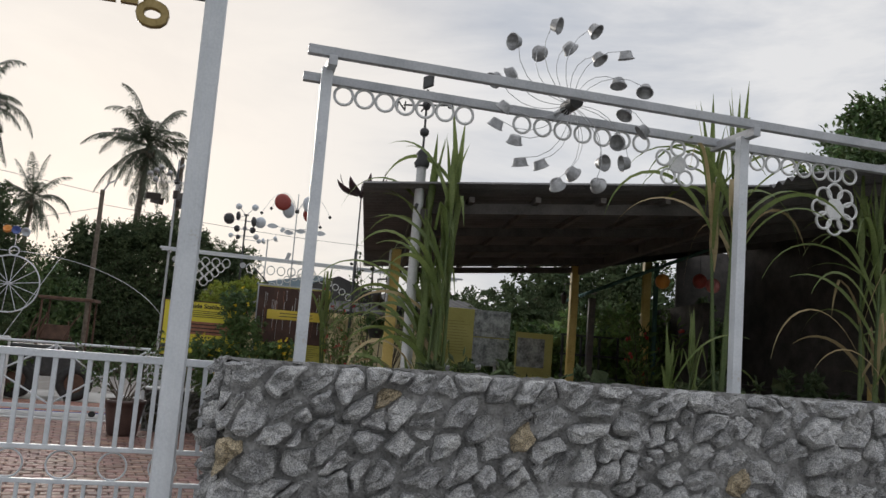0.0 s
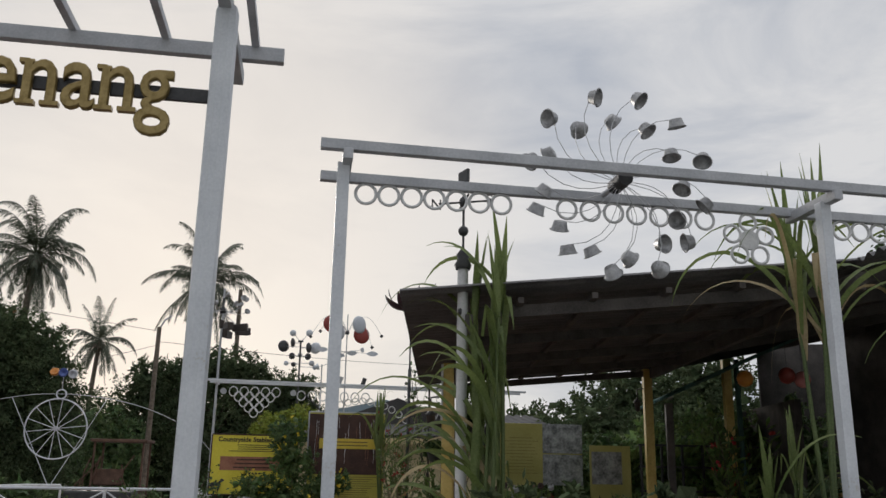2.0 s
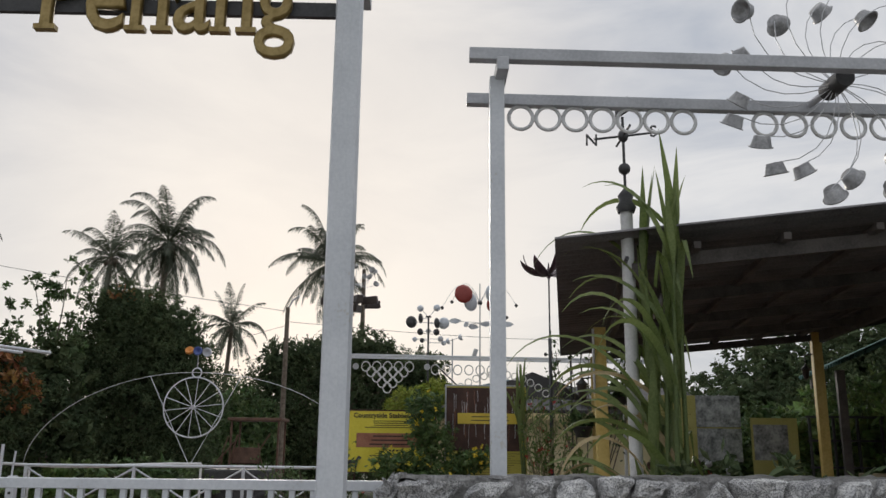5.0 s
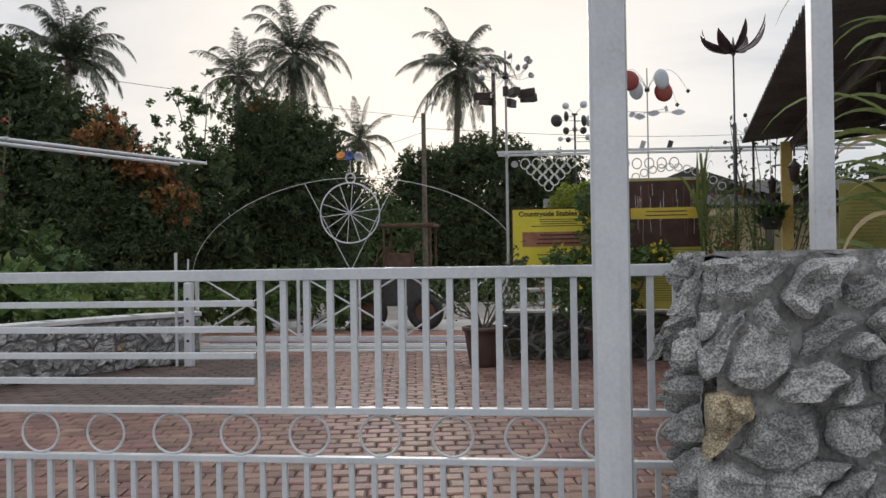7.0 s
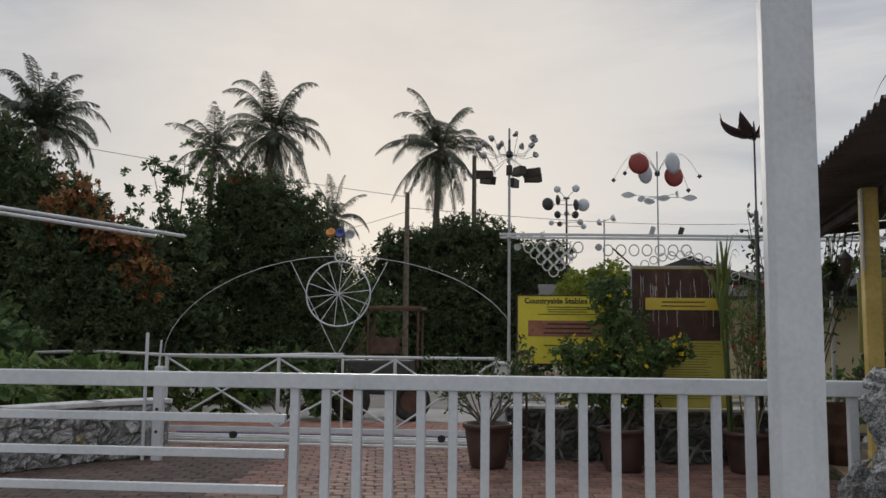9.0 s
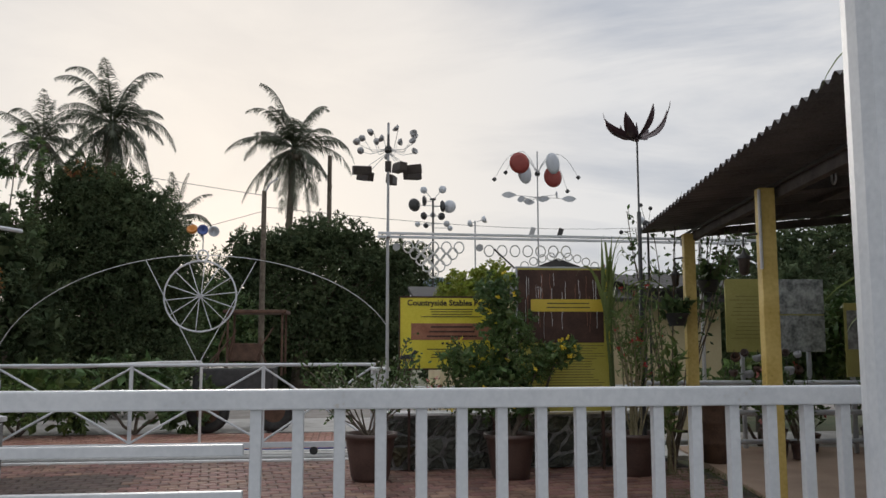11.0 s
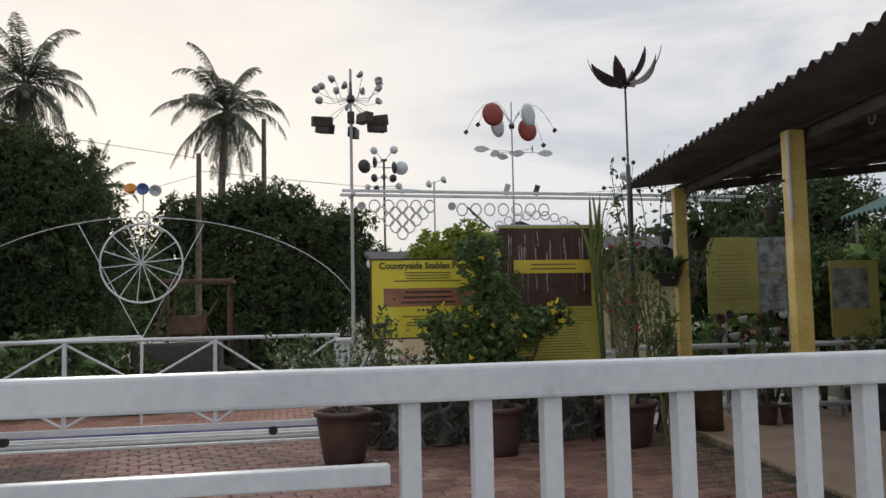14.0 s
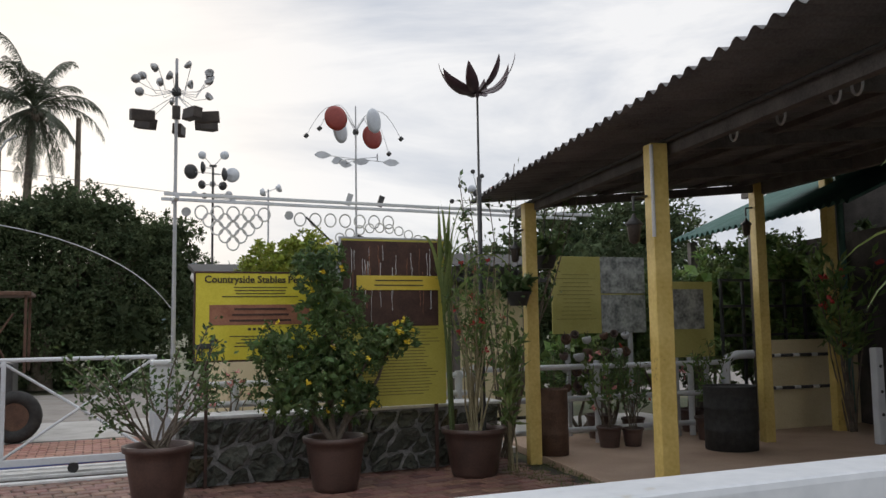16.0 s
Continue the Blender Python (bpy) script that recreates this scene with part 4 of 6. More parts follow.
for sx, dx, dz in ((-1, 0.62, -0.15), (-1, 0.46, -0.05), (1, 0.60, -0.08), (1, 0.44, -0.28)):
    pts = [DH + Vector((sx * dx * t, 0.05 * sx, 0.32 * math.sin(math.pi * min(1, t * 0.95)) + dz * t * t)) for t in [k / 10 for k in range(11)]]
    w = part("wire", Shape().tube(pts, 0.0035, 5), GALV, disc)
    part("weight", Shape().box(pts[-1], (0.05, 0.05, 0.045), pose(0, 0, 0, 0, 45, 0), bevel=0.008), BLACK, w)
for k, (dx, dz, yaw) in enumerate(((-0.40, 0.03, 0), (0.44, -0.02, 0), (-0.10, -0.05, 30), (0.10, 0.0, -30), (0.27, 0.04, 70), (-0.22, -0.02, -70))):
    c = DH + Vector((dx, rnd(-0.15, 0.15), -0.33 + dz))
    w = part("rod", Shape().tube([DH + Vector((0, 0, -0.33)), c], 0.004, 5), GALV, disc)
    sgn = 1 if dx > 0 else -1
    prof = [(-0.10, 0.004), (-0.05, 0.03), (0.0, 0.045), (0.06, 0.035), (0.11, 0.0)]
    vs = [(sgn * x, y, s * h) for y in (-0.006, 0.006) for s in (1, -1) for x, h in prof]
    f = Shape()
    m = pose(0, 0, 0, 0, 0, yaw)
    f.add([c + (m @ Vector(p)) for p in vs], [(i, i + 1, i + 6, i + 5) for i in range(4)] + [(10 + i, 15 + i, 16 + i, 11 + i) for i in range(4)] + [(i, 10 + i, 11 + i, i + 1) for i in range(4)] + [(5 + i, 6 + i, 16 + i, 15 + i) for i in range(4)])
    part("fish_plate", f, PLATE, w)

lotus = thing("lotus_spinner", "wind spinner of curved dark purple petals on a pole", "wind spinner")
LH = Vector((3.69, 7.62, 4.02))
part("pole", Shape().tube([(LH.x, LH.y, 0), (LH.x, LH.y, 3.1), (LH.x, LH.y, 3.11), LH], [0.026, 0.026, 0.013, 0.012], 10), BLACK, lotus)
part("hub", Shape().lathe([(0.02, -0.04), (0.035, 0.0), (0.025, 0.06), (0.005, 0.20)], LH), PURPLE, lotus)
for i in range(8):
    a = 2 * math.pi * i / 8 + 0.15
    hgt = (0.44, 0.32, 0.30, 0.42, 0.24, 0.26, 0.36, 0.46)[i]
    d, s = Vector((math.cos(a), math.sin(a), 0)), Vector((-math.sin(a), math.cos(a), 0))
    vs, fs = [], []
    n = 12
    for k in range(n + 1):
        t = k / n
        ang = t * 1.45
        r = 0.41 * math.sin(ang) + 0.02
        z = 0.015 + hgt * (1 - math.cos(ang)) * 0.98
        wdt = 0.068 * math.sin(math.pi * min(1, t ** 0.8 * 0.96 + 0.04)) ** 0.9 + 0.002
        mid = LH + d * r + Vector((0, 0, z))
        tw = s * math.cos(0.5) + Vector((0, 0, 1)) * math.sin(0.5)
        vs += [mid - tw * wdt, mid + Vector((0, 0, -0.014)), mid + tw * wdt]
    for k in range(n):
        b = k * 3
        fs += [(b, b + 1, b + 4, b + 3), (b + 1, b + 2, b + 5, b + 4)]
    sh = Shape()
    sh.add(vs, fs, True)
    ob = part("petal", sh, PURPLE, lotus)
    mod = ob.modifiers.new("thick", "SOLIDIFY")
    mod.thickness = 0.004

mini = thing("ball_spinner", "small wind spinner of black, red and white balls on wires", "wind spinner")
MH = Vector((4.15, 8.6, 3.02))
part("pole", Shape().tube([(MH.x, MH.y, 0), MH], 0.016, 8), BLACK, mini)
for dx, dz, r, mt in ((-0.12, 0.32, 0.028, BLACK), (0.06, 0.30, 0.028, BLACK), (-0.24, 0.16, 0.025, BLACK), (-0.05, 0.14, 0.055, PLATE), (0.0, 0.09, 0.05, BLACK), (0.08, 0.07, 0.04, GREY_STEEL), (0.19, 0.12, 0.055, RED), (0.40, 0.33, 0.03, BLACK), (-0.4, -0.05, 0.028, BLACK), (0.32, 0.02, 0.04, RED)):
    c = MH + Vector((dx, rnd(-0.1, 0.1), dz))
    w = part("wire", Shape().tube([MH, c], 0.003, 5), BLACK, mini)
    part("ball", Shape().lathe([(r * math.sin(math.pi * k / 8), -r * math.cos(math.pi * k / 8)) for k in range(9)], c, None, 12), mt, w)
small = thing("twin_cup_spinner", "small two-cup wind spinner behind the ring frame", "wind spinner")
part("pole", Shape().tube([(2.45, 13.0, 0), (2.45, 13.0, 3.75)], 0.014, 8), GREY_STEEL, small)
for dx, dz in ((-0.14, -0.06), (0.12, 0.02)):
    w = part("arm", Shape().tube([(2.45, 13.0, 3.72), (2.45 + dx, 13.0, 3.75 + dz)], 0.006, 6), GREY_STEEL, small)
    part("cup", lathe_cup(0.07, Vector((2.45 + dx, 13.0, 3.74 + dz)), pose(0, 0, 0, 0, 70, 0)), PLATE, w)

# ---- boards ----


def sheet(name, x0, x1, z0, z1, y, mat, parent, label="", t=0.02):
    return part(name, Shape().box(((x0 + x1) / 2, y, (z0 + z1) / 2), (x1 - x0, t, z1 - z0), bevel=0.003), mat, parent, label)


def lines(parent, x0, x1, z0, z1, n, y, mat, thick=0.008, r=None):
    for i in range(n):
        z = z1 - (z1 - z0) * (i + 0.5) / n
        w = (x1 - x0) * rnd(0.55, 0.98)
        cx = (x0 + x1) / 2
        part("text_line", Shape().box((cx, y, z), (w, 0.003, thick)), mat, parent)


sign = thing("stable_sign", "yellow stable signboard with dark heading and red-brown panel", "signboard")
SX0, SX1, SZ0, SZ1, SY = 0.80, 2.05, 1.215, 2.065, 7.97
sheet("board", SX0, SX1, SZ0, SZ1, SY, YELLOW, sign)
for x0, x1, z0, z1 in ((SX0 - 0.012, SX1 + 0.012, SZ1, SZ1 + 0.018), (SX0 - 0.012, SX1 + 0.012, SZ0 - 0.018, SZ0), (SX0 - 0.018, SX0, SZ0, SZ1), (SX1, SX1 + 0.018, SZ0, SZ1)):
    sheet("frame", x0, x1, z0, z1, SY, MAROON, sign, "dark brown frame", 0.03)
for word, xa, wd in (("Countryside", 0.085, 0.48), ("Stables", 0.595, 0.28), ("Penang", 0.905, 0.28)):
    full, _ = width_of(letters(word, 0.10, 0.002, INK, 1.0, 0.012))
    for i, ch in enumerate(word):
        upto, _ = width_of(letters(word[:i + 1], 0.10, 0.002, INK, 1.0, 0.012))
        me = letters(ch, 0.10, 0.002, INK, 1.0, 0.02)
        w, x0 = width_of(me)
        serifs(me, ch, 0.10, 0.002)
        part("letter", me, INK, sign, "bold dark heading letter").matrix_local = pose(SX0 + xa + (upto - w - x0) * wd / full, SY - 0.014, 1.972) @ STAND @ Matrix.Diagonal((wd / full, 0.98, 1, 1))
lines(sign, SX0 + 0.2, SX1 - 0.2, 1.82, 1.94, 4, SY - 0.0125, INK, 0.009)
sheet("panel", SX0 + 0.13, SX1 - 0.13, 1.555, 1.755, SY - 0.0115, REDBROWN, sign, "red-brown panel with faint wording", 0.006)
lines(sign, SX0 + 0.2, SX1 - 0.2, 1.57, 1.74, 3, SY - 0.0165, MAROON, 0.02)
for k in range(5):
    sheet("glyph", SX0 + 0.50 + k * 0.05, SX0 + 0.53 + k * 0.05, 1.50, 1.525, SY - 0.0115, INK, sign, "", 0.004)
lines(sign, SX0 + 0.3, SX1 - 0.3, 1.33, 1.46, 4, SY - 0.0125, INK, 0.009)
for x in (SX0 + 0.11, SX1 - 0.11):
    part("leg", Shape().box((x, SY + 0.02, 0.6), (0.03, 0.03, 1.2), bevel=0.003), MAROON, sign)
horse = Shape()
hx, hz, hy = SX0 + 0.07, SZ0 + 0.14, SY - 0.03
horse.box((hx + 0.02, hy, hz), (0.12, 0.012, 0.05), bevel=0.005)
for dx, ln in ((-0.03, 0.075), (-0.01, 0.08), (0.06, 0.08), (0.075, 0.07)):
    horse.box((hx + dx, hy, hz - 0.055), (0.012, 0.012, ln), pose(0, 0, 0, 0, dx * 200, 0))
horse.box((hx + 0.085, hy, hz + 0.035), (0.03, 0.012, 0.06), pose(0, 0, 0, 0, 30, 0), bevel=0.004)
horse.box((hx + 0.115, hy, hz + 0.06), (0.05, 0.012, 0.026), pose(0, 0, 0, 0, 25, 0), bevel=0.004)
horse.box((hx - 0.05, hy, hz - 0.01), (0.03, 0.01, 0.05), pose(0, 0, 0, 0, 25, 0), bevel=0.004)
cut = tagged(part("horse_cutout", horse, BLACK), "small black horse cut-out on the corner of the sign", "ornament")

board2 = thing("story_board", "tall brown and yellow notice board with small text lines", "notice board")
BX0, BX1, BZ0, BZ1, BY = 2.215, 3.36, 0.70, 2.425, 7.84
sheet("board", BX0, BX1, BZ0, BZ1, BY, YELLOW_DULL, board2)
sheet("dark_panel", BX0 + 0.0, BX1 - 0.08, 1.52, BZ1 - 0.02, BY - 0.013, MAROON, board2, "dark brown striped panel", 0.008)
for k in range(30):
    # thin wavy drips of pale paint
    x, z1 = BX0 + 0.08 + rnd(0.0, 0.92), BZ1 - 0.05 - rnd(0, 0.35)
    hgt = rnd(0.15, 0.48)
    pts = [(x + rnd(-0.006, 0.006), BY - 0.0185, z1 - hgt * q / 6) for q in range(7)]
    part("stripe", Shape().tube(pts, [rnd(0.0015, 0.004) for q in range(7)], 5), WHITE_OLD if k % 3 else REDBROWN, board2)
sheet("band", BX0 + 0.16, BX1 - 0.06, 1.895, 2.045, BY - 0.022, surface("ochre_band", (0.62, 0.45, 0.04), (0.72, 0.55, 0.08), 3, 0.5, 0.02), board2, "ochre heading band", 0.006)
lines(board2, BX0 + 0.2, BX1 - 0.1, 1.92, 2.02, 2, BY - 0.0265, INK, 0.012)
lines(board2, BX0 + 0.15, BX1 - 0.06, 0.80, 1.50, 22, BY - 0.0115, FADED, 0.008)
for a, b, c, d in ((BX0 - 0.02, BX0, BZ0, BZ1), (BX0 - 0.02, BX1, BZ1, BZ1 + 0.02)):
    sheet("frame", a, b, c, d, BY, GREY_STEEL, board2, "grey metal edge", 0.03)
for x in (BX0 + 0.1, BX1 - 0.1):
    part("leg", Shape().box((x, BY + 0.03, 0.85), (0.03, 0.03, 1.7)), MAROON, board2)

boardA = thing("info_board", "yellow information board with dark photos, shade put into its colour", "notice board", "shed boards")
sheet("board", 5.51, 6.99, 1.38, 2.42, 9.3, OLIVE, boardA)
sheet("photo", 6.27, 6.99, 1.92, 2.42, 9.285, PHOTO, boardA, "faded group photo", 0.008)
sheet("photo", 6.27, 6.99, 1.38, 1.90, 9.285, PHOTO, boardA, "faded group photo", 0.008)
lines(boardA, 5.56, 6.2, 1.55, 2.2, 12, 9.288, FADED, 0.007)
for x in (5.75, 6.75):
    part("leg", Shape().box((x, 9.33, 1.1), (0.05, 0.05, 2.2)), GREY_STEEL, boardA)
boardB = thing("info_board", "yellow information board with a large brown photo", "notice board", "shed boards")
sheet("board", 6.90, 7.62, 1.05, 2.05, 8.65, OLIVE, boardB)
sheet("photo", 6.93, 7.46, 1.42, 1.95, 8.635, PHOTO, boardB, "brownish photo print", 0.008)
for x in (7.0, 7.5):
    part("leg", Shape().box((x, 8.68, 0.8), (0.05, 0.05, 1.6)), GREY_STEEL, boardB)

# ---- pipe fence by the shed ----
fence = thing("pipe_fence", "weathered white pipe rail fence behind the shed posts", "fence")
for z in (0.97, 0.58, 0.20):
    part("rail", Shape().tube([(3.9, 8.62, z + 0.02), (7.75, 8.6, z)], 0.034, 12), WHITE, fence)
for x in (4.05, 5.75, 7.2):
    part("post", Shape().tube([(x, 8.64, 0), (x, 8.64, 1.05)], 0.04, 12), WHITE, fence)
bend = [Vector((7.75, 8.6, 0.5)), Vector((7.75, 8.6, 0.9)), Vector((7.80, 8.6, 1.02)), Vector((7.95, 8.6, 1.06)), Vector((8.6, 8.7, 1.06))]
part("bent_end", Shape().tube(bend, 0.06, 12), WHITE, fence, "thick bent white pipe end")
fence2 = thing("pipe_fence", "weathered white pipe rail fence behind the signboards", "fence")
for z in (0.93, 0.72):
    part("rail", Shape().tube([(0.75, 8.75, z), (4.0, 8.75, z)], 0.034, 12), WHITE, fence2)
for x in (0.78, 1.3, 3.9):
    part("post", Shape().tube([(x, 8.75, 0), (x, 8.75, 0.98)], 0.045, 12), WHITE, fence2)
pillar = thing("gate_pillar", "short white gate pillar with a curved cap", "pillar")
part("body", Shape().box((0.60, 9.15, 0.58), (0.20, 0.20, 1.16), bevel=0.03), WHITE, pillar)
part("cap", Shape().box((0.60, 9.15, 1.17), (0.26, 0.26, 0.05), bevel=0.02), WHITE, pillar)

for (x, y), r, h, mt, lab in (((4.77, 8.05), 0.17, 0.74, RUST, "rusty brown drum beside the fence"), ((6.80, 7.45), 0.30, 0.73, RUBBER, "black drum standing on the shed floor")):
    d = thing("drum", lab, "drum", "drums")
    prof = [(0.001, 0.0), (r, 0.0), (r, h * 0.30), (r * 1.04, h * 0.32), (r, h * 0.34), (r, h * 0.64), (r * 1.04, h * 0.66), (r, h * 0.68), (r, h * 0.98), (r * 1.03, h), (r * 0.95, h), (r * 0.94, h - 0.02), (0.001, h - 0.02)]
    part("body", Shape().lathe(prof, (x, y, 0.035), None, 28), mt, d)

structure("wall_yellow", Shape().box((10.2, 8.6, 0.62), (3.4, 0.12, 1.25), bevel=0.01), CREAM, "low mustard yellow wall at the back of the shed", "wall")
wr = thing("barrier_rail", "dark and white banded rail in front of the yellow wall", "rail")
for z in (1.05, 0.62):
    part("rail", Shape().tube([(8.2, 8.3, z), (9.3, 8.2, z)], 0.022, 8), BLACK, wr)
    for k in range(4):
        part("band", Shape().tube([(8.3 + k * 0.3, 8.29 - k * 0.027, z), (8.4 + k * 0.3, 8.28 - k * 0.027, z)], 0.024, 8), WHITE_OLD, wr)
for x, y in ((8.2, 8.3), (9.3, 8.2)):
    part("post", Shape().tube([(x, y, 0.03), (x, y, 1.1)], 0.03, 8), BLACK, wr)

lan = thing("hanging_lantern", "small black lantern fixed on a yellow post", "lantern", "lanterns")
part("cap", Shape().lathe([(0.008, 0.08), (0.02, 0.05), (0.07, 0.0), (0.065, -0.01), (0.02, -0.005)], (0, 0, 0), None, 8), BLACK, lan)
part("cage", Shape().lathe([(0.055, -0.01), (0.04, -0.13), (0.015, -0.15)], (0, 0, 0), None, 8), DARKBOX, lan)
part("bracket", Shape().tube([(0, 0, 0.10), (0.0, 0, 0.2), (0.16, 0.02, 0.22)], 0.012, 6), BLACK, lan)
lan.matrix_world = pose(3.60, 4.72, 2.25)
copy_thing(lan, pose(7.40, 7.7, 2.72))
copy_thing(lan, pose(4.18, 7.76, 2.35))

# ---- houses and yard things behind ----
hut = thing("yard_hut", "low cream hut with a dark grey metal roof", "hut")
part("wall", Shape().box((4.2, 13.2, 1.05), (5.0, 2.2, 2.1)), CREAM, hut)
part("roof", Shape().box((3.98, 12.2, 2.36), (5.54, 1.6, 0.06), pose(0, 0, 0, 10, 0, 0)), GREYROOF, hut)
gab = Shape()
gab.add([(2.6, 13.8, 2.55), (4.2, 13.8, 3.15), (5.9, 13.8, 2.55), (2.6, 15.6, 2.55), (4.2, 15.6, 3.15), (5.9, 15.6, 2.55), (2.6, 13.8, 2.50), (4.2, 13.8, 3.10), (5.9, 13.8, 2.50)],
        [(0, 1, 4, 3), (1, 2, 5, 4), (0, 6, 7, 1), (1, 7, 8, 2), (6, 8, 7), (0, 3, 6), (2, 8, 5)])
part("roof", gab, GREYROOF, hut, "small dark grey gable roof")
part("gable_wall", Shape().box((4.2, 14.7, 1.25), (3.0, 1.6, 2.5)), CREAM, hut)
part("gutter", Shape().tube([(1.3, 11.5, 2.18), (1.3, 12.6, 2.3)], 0.09, 12), WHITE_OLD, hut)

stable = thing("stable_building", "long stable with a green corrugated metal roof", "building")
EA = Vector((8.63, 10.74, 2.83))
ED = Vector((-0.233, -0.972, 0))
EN = Vector((0.972, -0.233, 0))
part("roof", corrugated("green", EA, ED, EN, 4.6, 2.4, 0.45, 0.17, 0.032), GREENROOF, stable, "green corrugated metal roof")
TS = Matrix.Rotation(math.atan2(ED.y, ED.x), 4, "Z")
# Dark wall added to stand for the shaded interior below the eave.
part("wall", Shape().box(EA + ED * 1.6 + EN * 2.0 + Vector((0, 0, -1.42)), (3.4, 0.1, 2.75), TS), SHADEWOOD, stable, "dark wall standing in for the shaded interior")
for k in range(2):
    part("post", Shape().box(EA + ED * (0.3 + k * 1.9) + EN * 0.2 + Vector((0, 0, -1.42)), (0.12, 0.12, 2.75), TS), TIMBER, stable)
lean = thing("lean_to_roof", "grey tin lean-to roof beside the stable", "roof")
part("sheet", corrugated("lean", Vector((4.9, 11.4, 2.45)), Vector((1, 0, 0)), Vector((0, 1, 0)), 2.4, 2.4, 0.16, 0.2, 0.02), GREYROOF, lean)
for x in (5.1, 7.1):
    part("post", Shape().box((x, 11.6, 1.22), (0.1, 0.1, 2.44)), TIMBER, lean)
# Walls and rails added to darken the shaded space behind the shed.
back_shade = thing("dark_stall", "dark walls and rails added for the shade behind the shed", "stall")
part("wall", Shape().box((11.2, 4.4, 2.0), (0.12, 7.4, 4.0)), SHADEWOOD, back_shade, "dark wall standing in for shade")
part("back_wall", Shape().box((11.9, 8.95, 2.0), (2.9, 0.1, 4.0), pose(0, 0, 0, 0, 0, -20)), SHADEWOOD, back_shade, "dark wall standing in for shade")
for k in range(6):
    part("rail", Shape().tube([(10.9, 1.2, 0.3 + k * 0.22), (10.9, 7.8, 0.3 + k * 0.22)], 0.025, 8), SHADEWOOD, back_shade)
for y in (1.2, 4.4, 7.8):
    part("post", Shape().box((10.9, y, 0.8), (0.1, 0.1, 1.6)), YPOST, back_shade)

trac = thing("tractor_frame", "rusty brown cab frame on an old parked cart", "cart")
TX, TY = -1.55, 13.0
for dx, dy in ((-0.38, -0.3), (0.55, -0.3), (-0.38, 0.5), (0.55, 0.5)):
    part("cab_post", Shape().box((TX + dx, TY + dy, 1.5), (0.036, 0.036, 1.1)), RUST, trac)
part("cab_roof", Shape().box((TX + 0.08, TY + 0.1, 2.06), (1.08, 0.95, 0.06), bevel=0.015), RUST, trac)
part("seat_back", Shape().box((TX - 0.1, TY - 0.1, 1.35), (0.55, 0.1, 0.32), pose(0, 0, 0, -10, 0, 5), bevel=0.03), RUST, trac)
part("lever", Shape().tube([(TX - 0.42, TY - 0.3, 1.05), (TX - 0.25, TY - 0.3, 1.75)], 0.02, 8), RUST, trac)
for x0, z0, x1, z1 in ((-0.62, 1.10, -0.30, 1.62), (-0.52, 1.18, -0.42, 1.72), (0.12, 1.20, 0.40, 1.78), (0.30, 1.15, 0.18, 1.60), (-0.70, 1.05, -0.50, 1.38)):
    part("lever", Shape().tube([(TX + x0, TY - 0.34, z0), (TX + (x0 + x1) / 2 - 0.04, TY - 0.36, (z0 + z1) / 2), (TX + x1, TY - 0.34, z1)], 0.014, 6), RUST, trac)
part("body", Shape().box((TX - 0.25, TY, 0.78), (1.35, 0.9, 0.62), bevel=0.04), BLACK, trac, "dark box body")
for dx in (-0.65, 0.45):
    tyre = part("wheel", Shape().ring((TX + dx, TY - 0.44, 0.36), 0.27, 0.09, seg=28, sec=10), RUBBER, trac, "worn black tyre")
    part("rim", Shape().tube([(TX + dx, TY - 0.48, 0.36), (TX + dx, TY - 0.40, 0.36)], 0.19, 20), RUST, tyre, "rusty brown wheel rim")
hose = thing("white_pipe_rail", "thin wavy white pipe rail along the yard edge", "rail")
hpts = [(-7.5 + k * 0.6, 11.2 + 0.08 * math.sin(k), 1.19 + 0.03 * math.sin(k * 0.9)) for k in range(10)]
part("pipe", Shape().tube(hpts, 0.028, 8), WHITE_OLD, hose)
for k in (0, 4, 9):
    part("post", Shape().tube([(hpts[k][0], hpts[k][1], 0), hpts[k]], 0.022, 8), WHITE_OLD, hose)

lamp_frame = thing("left_pipe_frame", "white post with long white bars crossing the garden", "ornament frame")
part("post", Shape().tube([(-5.56, 6.0, 0.5), (-5.56, 6.0, 3.1), (-5.56, 6.0, 3.45)], [0.032, 0.032, 0.018], 10), WHITE, lamp_frame)
part("foot", Shape().tube([(-5.56, 6.0, 0), (-5.56, 6.0, 0.5)], 0.036, 10), WHITE_OLD, lamp_frame)
for dy in (-0.22, 0.22):
    part("bar", Shape().tube([(-7.0 + dy, 3.2, 3.02), (-4.2 + dy, 8.9, 2.94)], 0.026, 8), WHITE, lamp_frame)
part("tie", Shape().tube([(-5.85, 6.0, 2.98), (-5.3, 6.0, 2.98)], 0.024, 8), WHITE, lamp_frame)

up = thing("utility_pole", "thin weathered utility pole with a lamp arm", "pole")
part("pole", Shape().tube([(-2.1, 19.6, 0), (-2.1, 19.6, 5.42)], [0.085, 0.06], 12), BARK, up)
part("lamp_arm", Shape().tube([(-2.1, 19.6, 5.35), (-1.95, 19.5, 5.6), (-1.75, 19.4, 5.72)], 0.025, 8), GREY_STEEL, up)
for a, b, sag in (((-2.1, 19.6, 5.3), (-22.0, 12.0, 8.5), 0.5), ((-2.1, 19.6, 5.0), (16, 28, 6.2), 0.5), ((-2.1, 19.6, 4.9), (-9, 26, 4.6), 0.2)):
    cable = tagged(new("cable"), "thin black overhead cable", "cable", "overhead cables")
    a, b = Vector(a), Vector(b)
    part("line", Shape().tube([a.lerp(b, k / 16) + Vector((0, 0, -sag * math.sin(math.pi * k / 16))) for k in range(17)], 0.007, 5), BLACK, cable)
